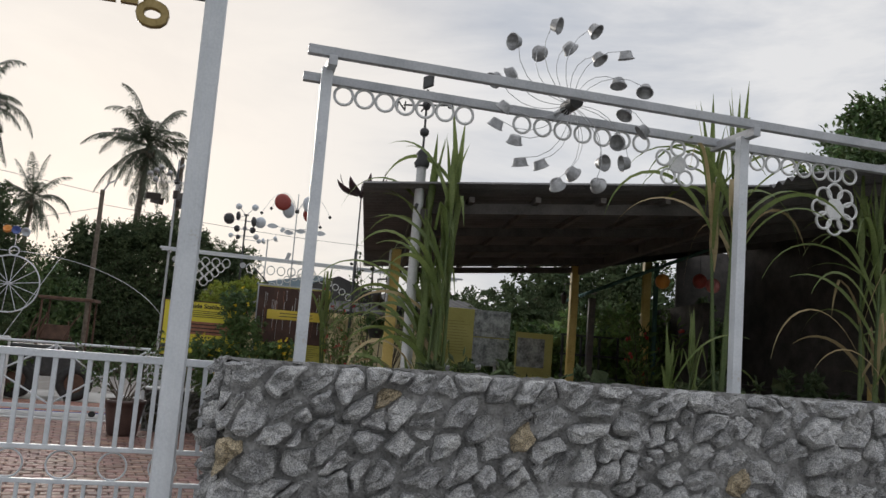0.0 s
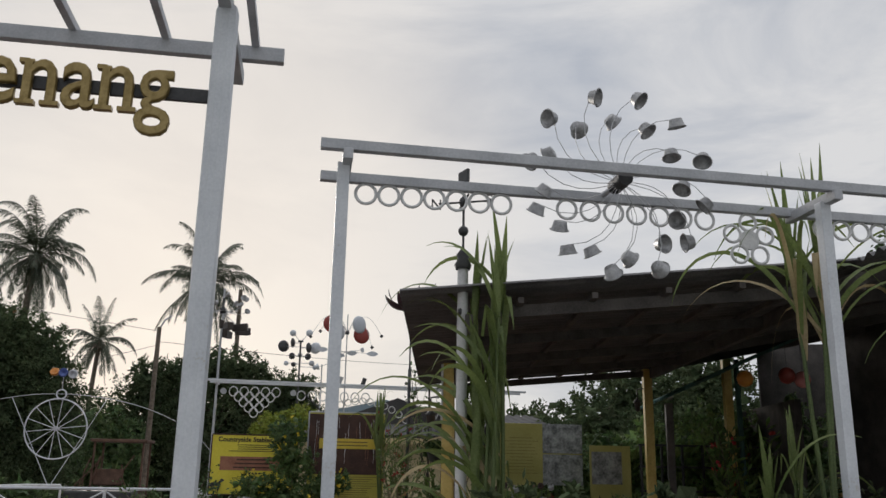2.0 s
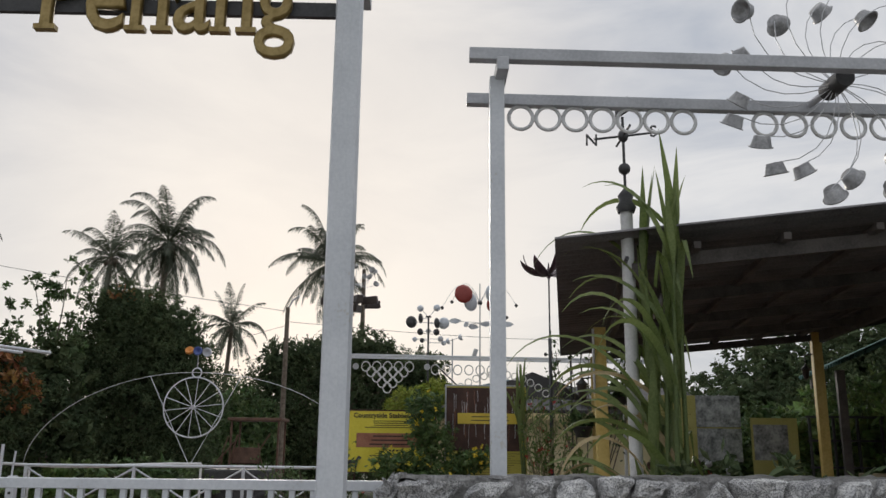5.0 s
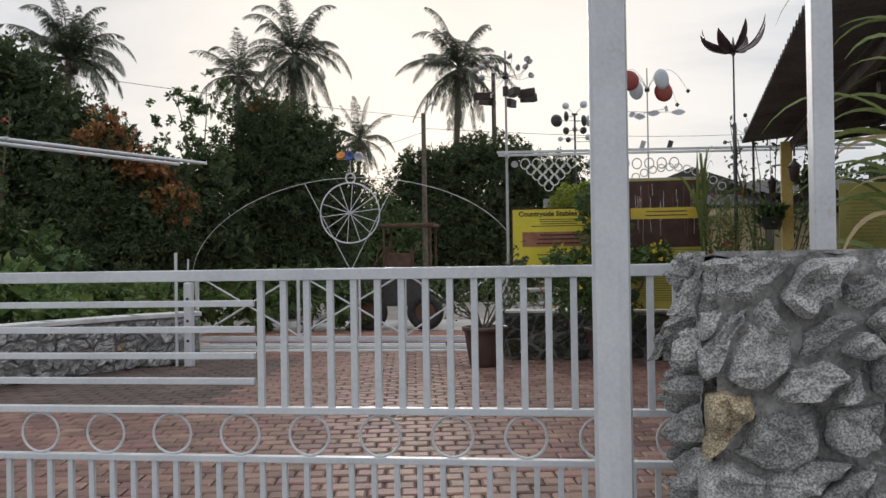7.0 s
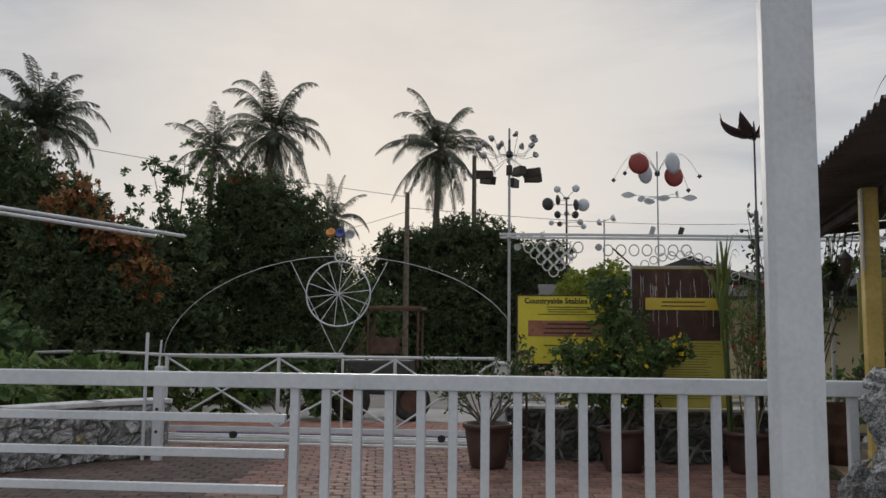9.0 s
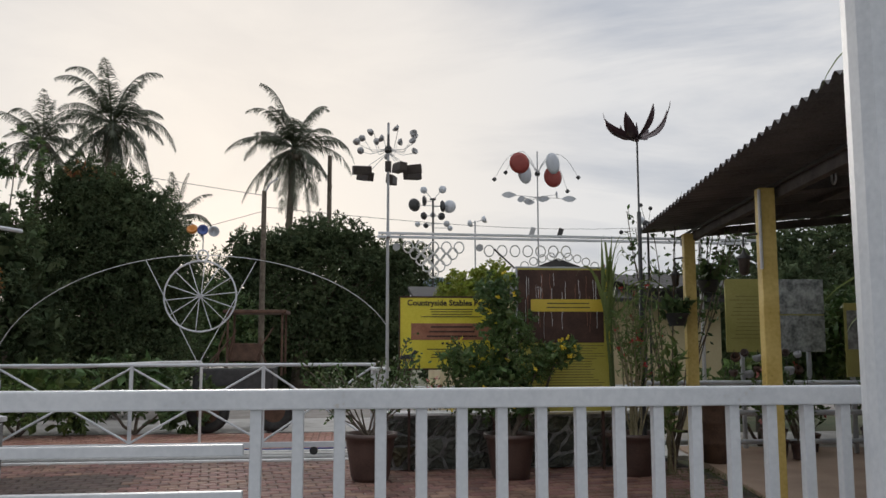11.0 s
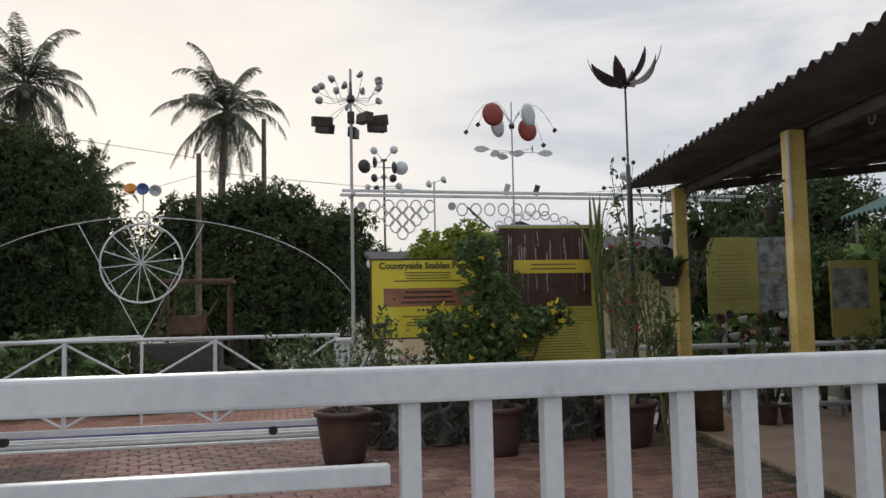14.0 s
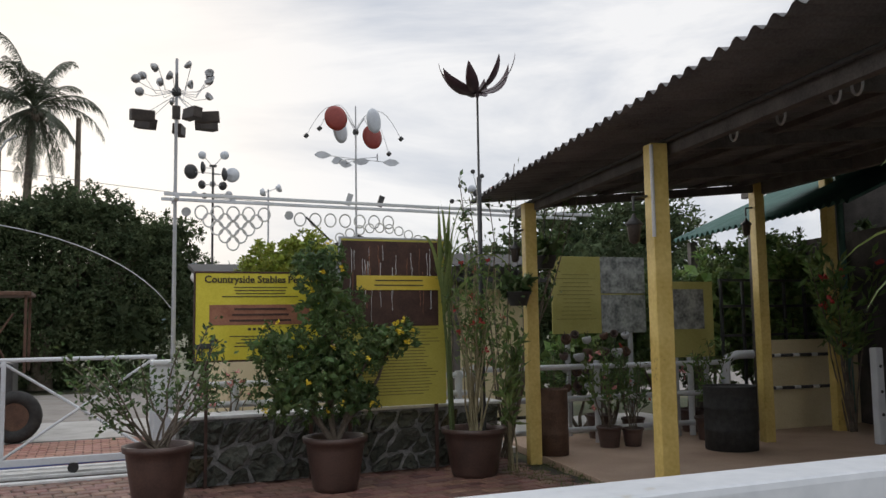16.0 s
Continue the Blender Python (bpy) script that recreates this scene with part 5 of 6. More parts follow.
pole2 = thing("utility_pole", "second thin pole near the coconut palm", "pole")
part("pole", Shape().tube([(-0.75, 30.0, 0), (-0.75, 30.0, 8.7)], [0.12, 0.08], 10), BARK, pole2)

# ---- plants ----


def crown(centres, n, lo, hi, shape=None, updown=0.0, fill=True):
    """Leaves in clumps spread through several lobes (centre, radii), with larger leaves in the dark inside."""
    s = shape or Shape()
    vol = [r[0] * r[2] for c, r in centres]
    for (c, r), v in zip(centres, vol):
        c = Vector(c)
        per = int(n * v / sum(vol))
        big = hi * 2.4
        if fill:
            for _ in range(int(per * 0.15)):
                d = unit()
                p = c + Vector((d.x * r[0], d.y * r[1], d.z * r[2])) * rnd(0.1, 0.80)
                s.leaf(p, unit(), unit(), rnd(0.6, 1.0) * big, rnd(0.6, 1.0) * big * 0.7)
        for _ in range(max(5, per // 24)):
            d = unit()
            k = rnd(0.84, 1.05) if rnd(0, 1) < 0.72 else rnd(0.4, 0.85)
            k *= 1 + 0.14 * noise.noise(d * 2.3 + c)
            base = c + Vector((d.x * r[0], d.y * r[1], d.z * r[2])) * k
            cl = rnd(0.12, 0.26) * min(r[0], r[2])
            for _ in range(24):
                p = base + unit() * cl * rnd(0.1, 1.0)
                dd = (d * 0.6 + unit() * 0.9 + Vector((0, 0, -0.2 + updown))).normalized()
                s.leaf(p, dd, unit(), rnd(lo, hi), rnd(lo, hi) * 0.5)
    return s


def limbs(parent, base, tips, r0, bend=0.15, name="limb"):
    base = Vector(base)
    for tip in tips:
        tip = Vector(tip)
        pts = []
        for k in range(6):
            t = k / 5
            p = base.lerp(tip, t)
            p += Vector((rnd(-1, 1), rnd(-1, 1), 0)) * bend * math.sin(math.pi * t) * 0.5
            pts.append(p)
        part(name, Shape().tube(pts, [r0 * (1 - 0.8 * k / 5) for k in range(6)], 7), BARK, parent)


def tree(name, label, base, height, lobes, n, lo, hi, leaf, r0=0.14, extra=None, fill=True):
    t = thing(name, label, "tree" if "bush" not in name and "shrub" not in name else "shrub")
    base = Vector(base)
    fork = base + Vector((0, 0, height * 0.28))
    part("trunk", Shape().tube([base, base + Vector((0.03, 0, height * 0.14)), fork], [r0 * 1.25, r0, r0 * 0.85], 10), BARK, t)
    limbs(t, fork, [Vector(c) + Vector((0, 0, r[2] * 0.3)) for c, r in lobes], r0 * 0.7)
    part("crown", crown(lobes, n, lo, hi, None, 0.0, fill), leaf, t)
    if extra:
        part("young_leaves", crown(extra[0], extra[1], lo * 0.9, hi * 0.9), extra[2], t, "orange-red young leaves")
    return t


tree("dark_tree", "dense dark green rounded tree behind the gate", (-5.0, 16, 0), 5.2,
     [((-5.0, 16, 1.6), (1.5, 1.2, 1.5)), ((-5.6, 16.1, 2.8), (1.25, 1.1, 1.3)), ((-4.4, 15.9, 2.9), (1.15, 1.1, 1.3)), ((-5.25, 16, 4.25), (1.0, 0.9, 1.05)), ((-4.2, 16, 3.75), (0.95, 0.9, 0.95)), ((-5.0, 16, 3.4), (1.3, 1.0, 1.3)), ((-3.9, 16, 2.2), (1.1, 1.0, 1.5)), ((-3.85, 16, 3.2), (0.85, 0.9, 0.9)), ((-5.9, 16, 3.6), (0.8, 0.8, 0.9)), ((-5.1, 16, 4.75), (0.95, 0.9, 0.65)), ((-4.35, 16, 4.35), (0.85, 0.8, 0.7)), ((-5.75, 16, 4.75), (0.65, 0.7, 0.72)), ((-6.3, 16, 3.5), (0.7, 0.8, 0.9))], 60000, 0.05, 0.095, LEAF_DARK, 0.2,
     ([((-5.3, 15.8, 5.0), (0.5, 0.5, 0.3))], 240, LEAF_ORANGE))
tree("orange_tipped_tree", "dark shrub tree with orange-red young leaf tips", (-6.8, 12, 0), 4.3,
     [((-6.9, 12, 1.4), (1.15, 1.0, 1.3)), ((-7.2, 12, 2.7), (0.8, 0.8, 1.0)), ((-6.3, 12, 2.2), (0.8, 0.8, 1.0)), ((-7.2, 12, 3.6), (0.6, 0.6, 0.75)), ((-7.8, 12, 3.0), (0.6, 0.6, 0.8)), ((-6.1, 12, 2.8), (0.5, 0.5, 0.6))], 22000, 0.06, 0.11, LEAF_DARK, 0.12,
     ([((-7.2, 11.8, 4.0), (0.55, 0.5, 0.45)), ((-6.65, 11.7, 3.35), (0.45, 0.4, 0.4)), ((-6.0, 11.7, 2.8), (0.45, 0.4, 0.5)), ((-5.75, 11.8, 2.5), (0.35, 0.4, 0.4)), ((-7.5, 11.7, 3.6), (0.4, 0.3, 0.4)), ((-6.2, 11.6, 3.2), (0.4, 0.3, 0.25))], 3000, LEAF_ORANGE))
tree("open_tree", "slender tree with an open crown of light leaves", (-6.5, 15, 0), 5.6,
     [((-7.2, 15, 4.9), (0.6, 0.6, 0.5)), ((-6.5, 15, 5.25), (0.6, 0.6, 0.5)), ((-7.2, 15, 4.0), (0.6, 0.6, 0.5)), ((-6.4, 15, 3.9), (0.6, 0.6, 0.6)), ((-6.2, 15, 3.1), (0.6, 0.6, 0.6))], 2600, 0.08, 0.15, LEAF_MID, 0.05, None, False)
tree("broad_tree", "broad dark tree mass behind the garden", (-12.8, 16.5, 0), 7.5,
     [((-13.6, 16.5, 5.0), (2.2, 1.6, 2.0)), ((-11.6, 16.3, 4.0), (1.7, 1.4, 1.8)), ((-13.0, 16.2, 2.3), (2.4, 1.4, 2.0)), ((-15.5, 16.5, 4.0), (2.2, 1.6, 2.4)), ((-10.4, 16.4, 2.6), (1.6, 1.3, 1.9)), ((-12.6, 16.4, 6.4), (1.4, 1.2, 1.0)), ((-9.2, 16.4, 1.6), (1.5, 1.2, 1.4)), ((-10.6, 16.5, 4.5), (1.25, 1.1, 1.2)), ((-9.6, 16.4, 3.4), (1.1, 1.0, 1.2)), ((-11.8, 16.5, 5.5), (1.2, 1.1, 1.0))], 44000, 0.10, 0.18, LEAF_DARK, 0.3)
tree("hedge_tree", "large dense dark green tree beyond the road", (-1.4, 24, 0), 5.5,
     [((-2.6, 24, 2.2), (1.7, 1.4, 2.0)), ((-0.9, 24, 2.4), (2.0, 1.5, 2.2)), ((1.0, 24.3, 2.0), (1.7, 1.4, 1.9)), ((-1.2, 24, 4.3), (1.3, 1.2, 1.1)), ((0.3, 24, 3.9), (1.3, 1.2, 1.0)), ((-2.9, 24, 3.6), (1.0, 1.0, 0.9)), ((0.2, 24, 4.7), (0.7, 0.8, 0.5)), ((1.6, 24, 3.4), (0.8, 0.9, 0.8)), ((-0.6, 24, 4.7), (1.5, 1.2, 0.8)), ((1.2, 24, 3.9), (1.1, 1.0, 0.85)), ((-2.3, 24, 4.3), (1.0, 1.0, 0.7)), ((-4.1, 24.3, 2.5), (1.3, 1.2, 1.5)), ((-5.4, 24.5, 1.9), (1.3, 1.2, 1.6)), ((-3.0, 24, 4.25), (0.9, 0.9, 0.85)), ((1.9, 24, 4.0), (0.8, 0.9, 0.75)), ((2.3, 24.2, 2.6), (1.0, 1.0, 1.2))], 64000, 0.07, 0.125, LEAF_DARK, 0.25)
tree("far_tree", "dark leafy tree behind the stable roofs", (9.0, 20, 0), 6.0,
     [((7.0, 20, 2.2), (1.7, 1.4, 1.0)), ((9.4, 20, 2.6), (1.8, 1.5, 1.1)), ((12.2, 20, 3.6), (1.8, 1.5, 1.4)), ((14.8, 20, 4.0), (2.0, 1.5, 1.6))], 12000, 0.12, 0.2, LEAF_DARK, 0.25)
tree("tall_tree", "tall dark tree behind the shed roof", (15.4, 9.0, 0), 7.5,
     [((15.2, 9.0, 5.6), (1.7, 1.6, 1.7)), ((16.6, 8.6, 6.2), (1.8, 1.6, 1.8)), ((14.6, 9.2, 4.3), (1.3, 1.3, 1.4)), ((15.4, 9.0, 7.2), (1.2, 1.2, 0.9))], 16000, 0.12, 0.2, LEAF_MID, 0.25)


def palm(label, base, height, reach, fronds, seed, lean=0.3, lift=(-68, 86)):
    global rng
    keep = rng
    rng = random.Random(seed)
    t = thing("coconut_palm", label, "palm tree", "coconut palms")
    base = Vector(base)
    pts = [base + Vector((lean * (k / 8) ** 1.6, 0, height * k / 8)) for k in range(9)]
    part("trunk", Shape().tube(pts, [0.17 - 0.008 * k for k in range(9)], 10), BARK, t)
    top = pts[-1]
    for i in range(fronds):
        a = 2 * math.pi * i / fronds * 2.618 + rnd(-0.2, 0.2)
        el = math.radians(lift[0] + (lift[1] - lift[0]) * ((i * 0.618) % 1.0))
        d = Vector((math.cos(a) * math.cos(el), math.sin(a) * math.cos(el), math.sin(el)))
        ln, limp = reach * rnd(0.75, 1.15), rnd(0.5, 1.8)
        s = Shape()
        p = top.copy()
        line = [p.copy()]
        for k in range(12):
            p = p + d * ln / 12
            d = (d + Vector((0, 0, -1)) * (0.025 + 0.022 * k) * limp).normalized()
            line.append(p.copy())
        s.tube(line, [0.034 - 0.0026 * k for k in range(13)], 5, caps=False)
        torn = rnd(0.25, 0.9)
        for k in range(80):
            t_ = 0.14 + 0.85 * (k + rnd(-0.4, 0.4)) / 80
            if abs(t_ - torn) < 0.025 or rnd(0, 1) < 0.06:
                continue
            j = min(int(t_ * 12), 11)
            q = line[j].lerp(line[j + 1], t_ * 12 - j)
            ax = (line[j + 1] - line[j]).normalized()
            side = ax.cross(Vector((0, 0, 1)))
            side = side.normalized() if side.length > 0.05 else Vector((1, 0, 0))
            for sd in (-1, 1):
                dd = (side * sd * 0.75 + ax * 0.75 + Vector((0, 0, -0.45 + rnd(-0.25, 0.2)))).normalized()
                L = reach * 0.235 * math.sin(math.pi * min(1, 0.22 + 0.70 * t_)) * rnd(0.75, 1.15)
                e = q + dd * L * 0.55
                f = e + (dd + Vector((0, 0, -0.9))).normalized() * L * 0.45
                w = ax * 0.0105 * reach / 2.4
                s.add([q - w, q + w, e + w, e - w, f], [(0, 1, 2, 3), (3, 2, 4)])
        part("frond", s, LEAF_PALM, t)
    nut = Shape().lathe([(0.12 * math.sin(math.pi * k / 6), -0.15 * math.cos(math.pi * k / 6)) for k in range(7)], (0, 0, 0), None, 8).mesh("coconut", BARK)
    for i in range(7):
        part("coconut", nut, BARK, t).location = top + Vector((math.cos(i) * 0.25, math.sin(i) * 0.25, -0.25 - 0.08 * (i % 3)))
    rng = keep
    return t


palm("tall coconut palm with drooping dark fronds", (-9.25, 30, 0), 9.75, 2.8, 38, 11)
palm("coconut palm with ragged dark fronds near a thin pole", (-2.42, 30, 0), 8.95, 2.6, 38, 12)
palm("small distant coconut palm", (-9.9, 45, 0), 8.3, 2.4, 28, 13)
palm("coconut palm half hidden behind a taller one", (-13.9, 36, 0), 10.4, 2.5, 26, 14)
palm("tall coconut palm with upright fronds in the garden trees", (-15.4, 24, 0), 8.5, 2.6, 38, 15, 0.1, (-10, 88))


def cane(label, base, stalks, seed, zmin, zmax, reach, dry=0.25, wide=0.06, low=0.36, arch=0.45, pull=0.0):
    """A clump of cane: jointed stalks and long arching blades."""
    global rng
    keep = rng
    rng = random.Random(seed)
    t = thing("sugar_cane", label, "cane plant", "cane plants")
    for i in range(stalks):
        a, rr = rnd(0, 6.28), rnd(0.02, 0.20)
        p = Vector(base) + Vector((math.cos(a) * rr, math.sin(a) * rr, 0))
        top = p + Vector((rnd(-0.15, 0.15), rnd(-0.12, 0.12), rnd(zmin, zmax)))
        part("stalk", Shape().tube([p, p.lerp(top, 0.5) + Vector((rnd(-0.03, 0.03), 0, 0)), top], [0.022, 0.018, 0.012], 8), LEAF_MID, t)
        for k in range(10):
            q = p.lerp(top, low + (1 - low) * k / 9)
            b = rnd(0, 6.28)
            old = k < 5 and rnd(0, 1) < dry
            if rnd(0, 1) < arch:
                # thin blades that arch over and hang
                d = Vector((math.cos(b) * 0.75 * (1 - pull) - pull, math.sin(b) * 0.5, rnd(0.9, 1.5)))
                s = Shape().blade(q, d, rnd(1.6, 2.6), reach * rnd(0.9, 1.35), wide * rnd(0.5, 0.85), 13, rnd(-0.5, 0.5), 0.0, 0.0, rnd(0.5, 1.2) * rng.choice((-1, 1)))
            else:
                sp = rnd(0.08, 0.38)
                d = Vector((math.cos(b) * sp, math.sin(b) * sp, rnd(1.2, 1.7)))
                s = Shape().blade(q, d, rnd(0.3, 1.0) if not old else rnd(2.5, 5.0), reach * rnd(0.5, 0.9), wide * rnd(0.9, 1.35), 11, rnd(-0.7, 0.7), rnd(1.2, 3.2) if rnd(0, 1) < 0.45 else 0.0, 0.45 if rnd(0, 1) < 0.15 else 0.0)
            part("blade", s, LEAF_DRY if old else LEAF_CANE, t, "dry straw-coloured hanging blade" if old else "")
        for k in range(3):
            part("blade", Shape().blade(top, (rnd(-0.16, 0.16), rnd(-0.16, 0.16), 1), rnd(0.05, 0.3), reach * rnd(0.55, 0.85), wide, 8), LEAF_CANE, t)
    rng = keep
    return t


cane("clump of tall green cane around the vane post", (3.56, 1.36, 0), 7, 21, 1.9, 3.10, 1.0, 0.12, 0.066, 0.45, 0.45, 0.6)
cane("tall cane clump with drooping dry blades", (5.88, 0.42, 0), 3, 22, 3.0, 3.45, 1.25, 0.35, 0.06, 0.80, 0.55)
cane("cane clump with long hanging dry blades", (7.30, 0.42, 0), 4, 23, 2.0, 2.9, 1.1, 0.6, 0.055, 0.55)
cane("small cane clump behind the wall", (5.50, 0.42, 0), 2, 24, 1.3, 1.8, 0.7, 0.0, 0.055, 0.55, 0.2)
cane("cane clump behind the wall end", (8.1, 0.7, 0), 3, 25, 1.6, 2.7, 0.9, 0.5)
cane("slender cane beside the potted oleander", (3.30, 7.62, 0.45), 2, 26, 1.6, 1.95, 0.85, 0.0, 0.045, 0.68, 0.55, 0.1)


def pot(label, x, y, R, h):
    p = thing("plant_pot", label, "plant pot", "large clay pots")
    part("body", Shape().lathe([(0.001, 0), (R * 0.68, 0), (R * 0.74, h * 0.1), (R * 0.92, h * 0.75), (R * 0.95, h * 0.88), (R * 1.04, h * 0.9), (R * 1.06, h), (R * 0.92, h), (R * 0.88, h * 0.86)], (x, y, 0), None, 32), TERRA, p)
    part("soil", Shape().lathe([(R * 0.89, h * 0.87), (0.001, h * 0.9)], (x, y, 0), None, 24), SOIL, p)
    return p


pot("large brown clay pot with a thin shrub", 0.44, 7.40, 0.29, 0.52)
pot("large brown clay pot with a flowering bush", 2.02, 7.35, 0.29, 0.50)
pot("large brown clay pot with tall oleander canes", 3.50, 7.45, 0.32, 0.48)


def twiggy(name, label, base, tips, n, lo, hi, leaf, flower=None, nf=0, fs=0.05, r0=0.012, spread=0.12, category="shrub", droop=0.0, ratio=0.32, stem=None):
    t = thing(name, label, category)
    base = Vector(base)
    leaves = Shape()
    for tip in tips:
        tip = Vector(tip)
        b = base + Vector((rnd(-0.06, 0.06), rnd(-0.06, 0.06), 0))
        pts = [b.lerp(tip, k / 5) + Vector((rnd(-1, 1), rnd(-1, 1), 0)) * 0.05 * math.sin(math.pi * k / 5) for k in range(6)]
        part("stem", Shape().tube(pts, [r0 * (1 - 0.12 * k) for k in range(6)], 6), stem or BARK, t)
        for _ in range(n // len(tips)):
            k = rnd(0.35, 1.0) ** 0.7
            j = min(int(k * 5), 4)
            p = pts[j].lerp(pts[j + 1], k * 5 - j) + unit() * rnd(0, spread) * (0.4 + k)
            leaves.leaf(p, (unit() + Vector((0, 0, 0.15 - droop)) + (p - base).normalized() * 0.6).normalized(), unit(), rnd(lo, hi), rnd(lo, hi) * ratio)
        if flower:
            for _ in range(max(1, nf // len(tips))):
                p = pts[-1].lerp(pts[3], rnd(0, 1)) + unit() * rnd(0.4, 1.2) * spread
                fl = Shape()
                for q in range(5):
                    fl.leaf(p, (unit() + Vector((0, -0.4, 0.2))).normalized(), unit(), fs, fs * 0.8)
                part("flower", fl, flower, t)
    part("foliage", leaves, leaf, t)
    return t


tips = [(0.44 + 0.55 * math.cos(a) + rnd(-0.1, 0.1), 7.4 + 0.35 * math.sin(a), rnd(1.05, 1.5)) for a in [k * 0.62 for k in range(10)]] + [(-0.35, 7.4, 1.30), (0.85, 7.35, 1.55), (-0.3, 7.4, 1.1), (0.95, 7.4, 1.0), (-0.1, 7.3, 0.85)]
twiggy("thin_shrub", "stout-stemmed twiggy shrub with olive leaf tufts in a pot", (0.44, 7.4, 0.45), tips, 950, 0.04, 0.08, LEAF_MID, spread=0.11, ratio=0.5, r0=0.012)
bush = thing("flowering_bush", "dense green bush with small yellow flowers in a pot", "shrub")
lob = [((1.95, 7.35, 1.15), (0.48, 0.4, 0.42)), ((1.62, 7.3, 0.95), (0.36, 0.34, 0.32)), ((2.42, 7.3, 1.35), (0.30, 0.28, 0.25)), ((1.98, 7.4, 1.7), (0.33, 0.32, 0.42)), ((1.9, 7.45, 2.1), (0.26, 0.26, 0.26)), ((2.66, 7.3, 1.42), (0.18, 0.2, 0.16)), ((1.45, 7.3, 1.3), (0.28, 0.26, 0.26)), ((2.2, 7.3, 0.85), (0.22, 0.22, 0.2))]
limbs(bush, (2.02, 7.35, 0.42), [c for c, r in lob], 0.03, 0.1, name="stem")
part("foliage", crown(lob, 9000, 0.028, 0.058, None, -0.1), LEAF_BUSH, bush)
for _ in range(26):
    fl = Shape()
    c, r = rng.choice(lob)
    d = unit()
    d.y = -abs(d.y)
    p = Vector(c) + Vector((d.x * r[0], d.y * r[1], d.z * r[2])) * 1.02
    for q in range(5):
        fl.leaf(p, (unit() + Vector((0, -0.5, 0))).normalized(), unit(), 0.042, 0.038)
    part("flower", fl, PETAL_Y, bush, "small yellow flower")
lite = thing("yellow_green_shrub", "bright yellow-green shrub behind the signboards", "shrub")
lob2 = [((1.75, 8.6, 2.2), (0.40, 0.3, 0.28)), ((2.05, 8.6, 2.35), (0.32, 0.3, 0.26)), ((1.5, 8.6, 2.1), (0.25, 0.25, 0.2))]
limbs(lite, (1.8, 8.55, 0.0), [c for c, r in lob2], 0.03, name="stem")
part("foliage", crown(lob2, 4200, 0.03, 0.06), LEAF_LIME, lite)
tips = [(3.52 + rnd(-0.36, 0.42), 7.45 + rnd(-0.2, 0.2), rnd(1.35, 2.4)) for k in range(20)]
twiggy("oleander", "tall thin-stemmed oleander with narrow leaves and red flowers", (3.5, 7.45, 0.42), tips, 1000, 0.05, 0.11, LEAF_LIGHT, PETAL_R, 30, 0.05, 0.011, 0.085, ratio=0.26, stem=STEM)
tips = [(3.95 + rnd(-0.15, 0.3), 7.5 + rnd(-0.15, 0.15), rnd(0.9, 1.7)) for k in range(5)]
twiggy("oleander", "thin oleander stems leaning beside a yellow post", (3.95, 7.5, 0.0), tips, 200, 0.10, 0.22, LEAF_CANE, None, 0, 0.05, 0.012, 0.05, stem=STEM)
tips = [(4.35 + rnd(-0.65, 0.9), 8.2 + rnd(-0.25, 0.25), rnd(2.75, 3.45)) for k in range(12)]
twiggy("climbing_vine", "thin climbing vine over the eave end of the shed", (4.3, 8.35, 0.0), tips, 520, 0.05, 0.11, LEAF_MID, None, 0, 0.05, 0.012, 0.14, "vine", ratio=0.5)

for (x, y, lx, h, n, leafm) in ((7.0, 10.2, 1.0, 2.0, 1500, LEAF_LIGHT), (8.9, 10.6, 1.2, 2.2, 2600, LEAF_MID), (6.2, 9.8, 1.2, 1.3, 1200, LEAF_LIGHT), (10.4, 10.4, 1.2, 2.0, 2200, LEAF_MID), (8.4, 12.6, 2.2, 3.0, 5000, LEAF_DARK), (11.6, 12.0, 2.6, 3.2, 6000, LEAF_DARK), (14.4, 10.6, 2.6, 3.4, 6000, LEAF_DARK), (9.5, 9.1, 1.3, 2.7, 3000, LEAF_LIGHT), (8.25, 9.45, 1.1, 2.4, 2400, LEAF_LIGHT), (10.7, 8.95, 1.2, 2.9, 2600, LEAF_MID), (9.9, 10.2, 1.6, 2.9, 3400, LEAF_MID), (7.4, 9.6, 1.0, 2.3, 1800, LEAF_MID)):
    sb = thing("garden_shrub", "dark green shrub behind the pipe fence", "shrub", "fence shrubs")
    lobes = [((x - lx * 0.4, y, h * 0.6), (lx * 0.5, 0.4, h * 0.34)), ((x + lx * 0.4, y, h * 0.62), (lx * 0.5, 0.4, h * 0.34)), ((x, y, h * 0.85), (lx * 0.4, 0.4, h * 0.2))]
    limbs(sb, (x, y, 0), [c for c, r in lobes], 0.03, name="stem")
    part("foliage", crown(lobes, n, 0.06, 0.13), leafm, sb)
for k, (x, y, h, n) in enumerate(((3.6, 0.5, 1.6, 700), (4.5, 0.7, 1.55, 700), (6.0, 1.2, 1.6, 900), (7.3, 1.5, 1.7, 900), (8.6, 1.0, 1.8, 1200))):
    sb = thing("garden_shrub", "dark green shrub growing behind the stone wall", "shrub", "wall shrubs")
    lobes = [((x, y, h * 0.6), (0.5, 0.3, h * 0.36)), ((x + 0.3, y, h * 0.75), (0.35, 0.3, h * 0.25))]
    limbs(sb, (x, y, 0), [c for c, r in lobes], 0.02, name="stem")
    part("foliage", crown(lobes, n, 0.06, 0.12), LEAF_DARK, sb)
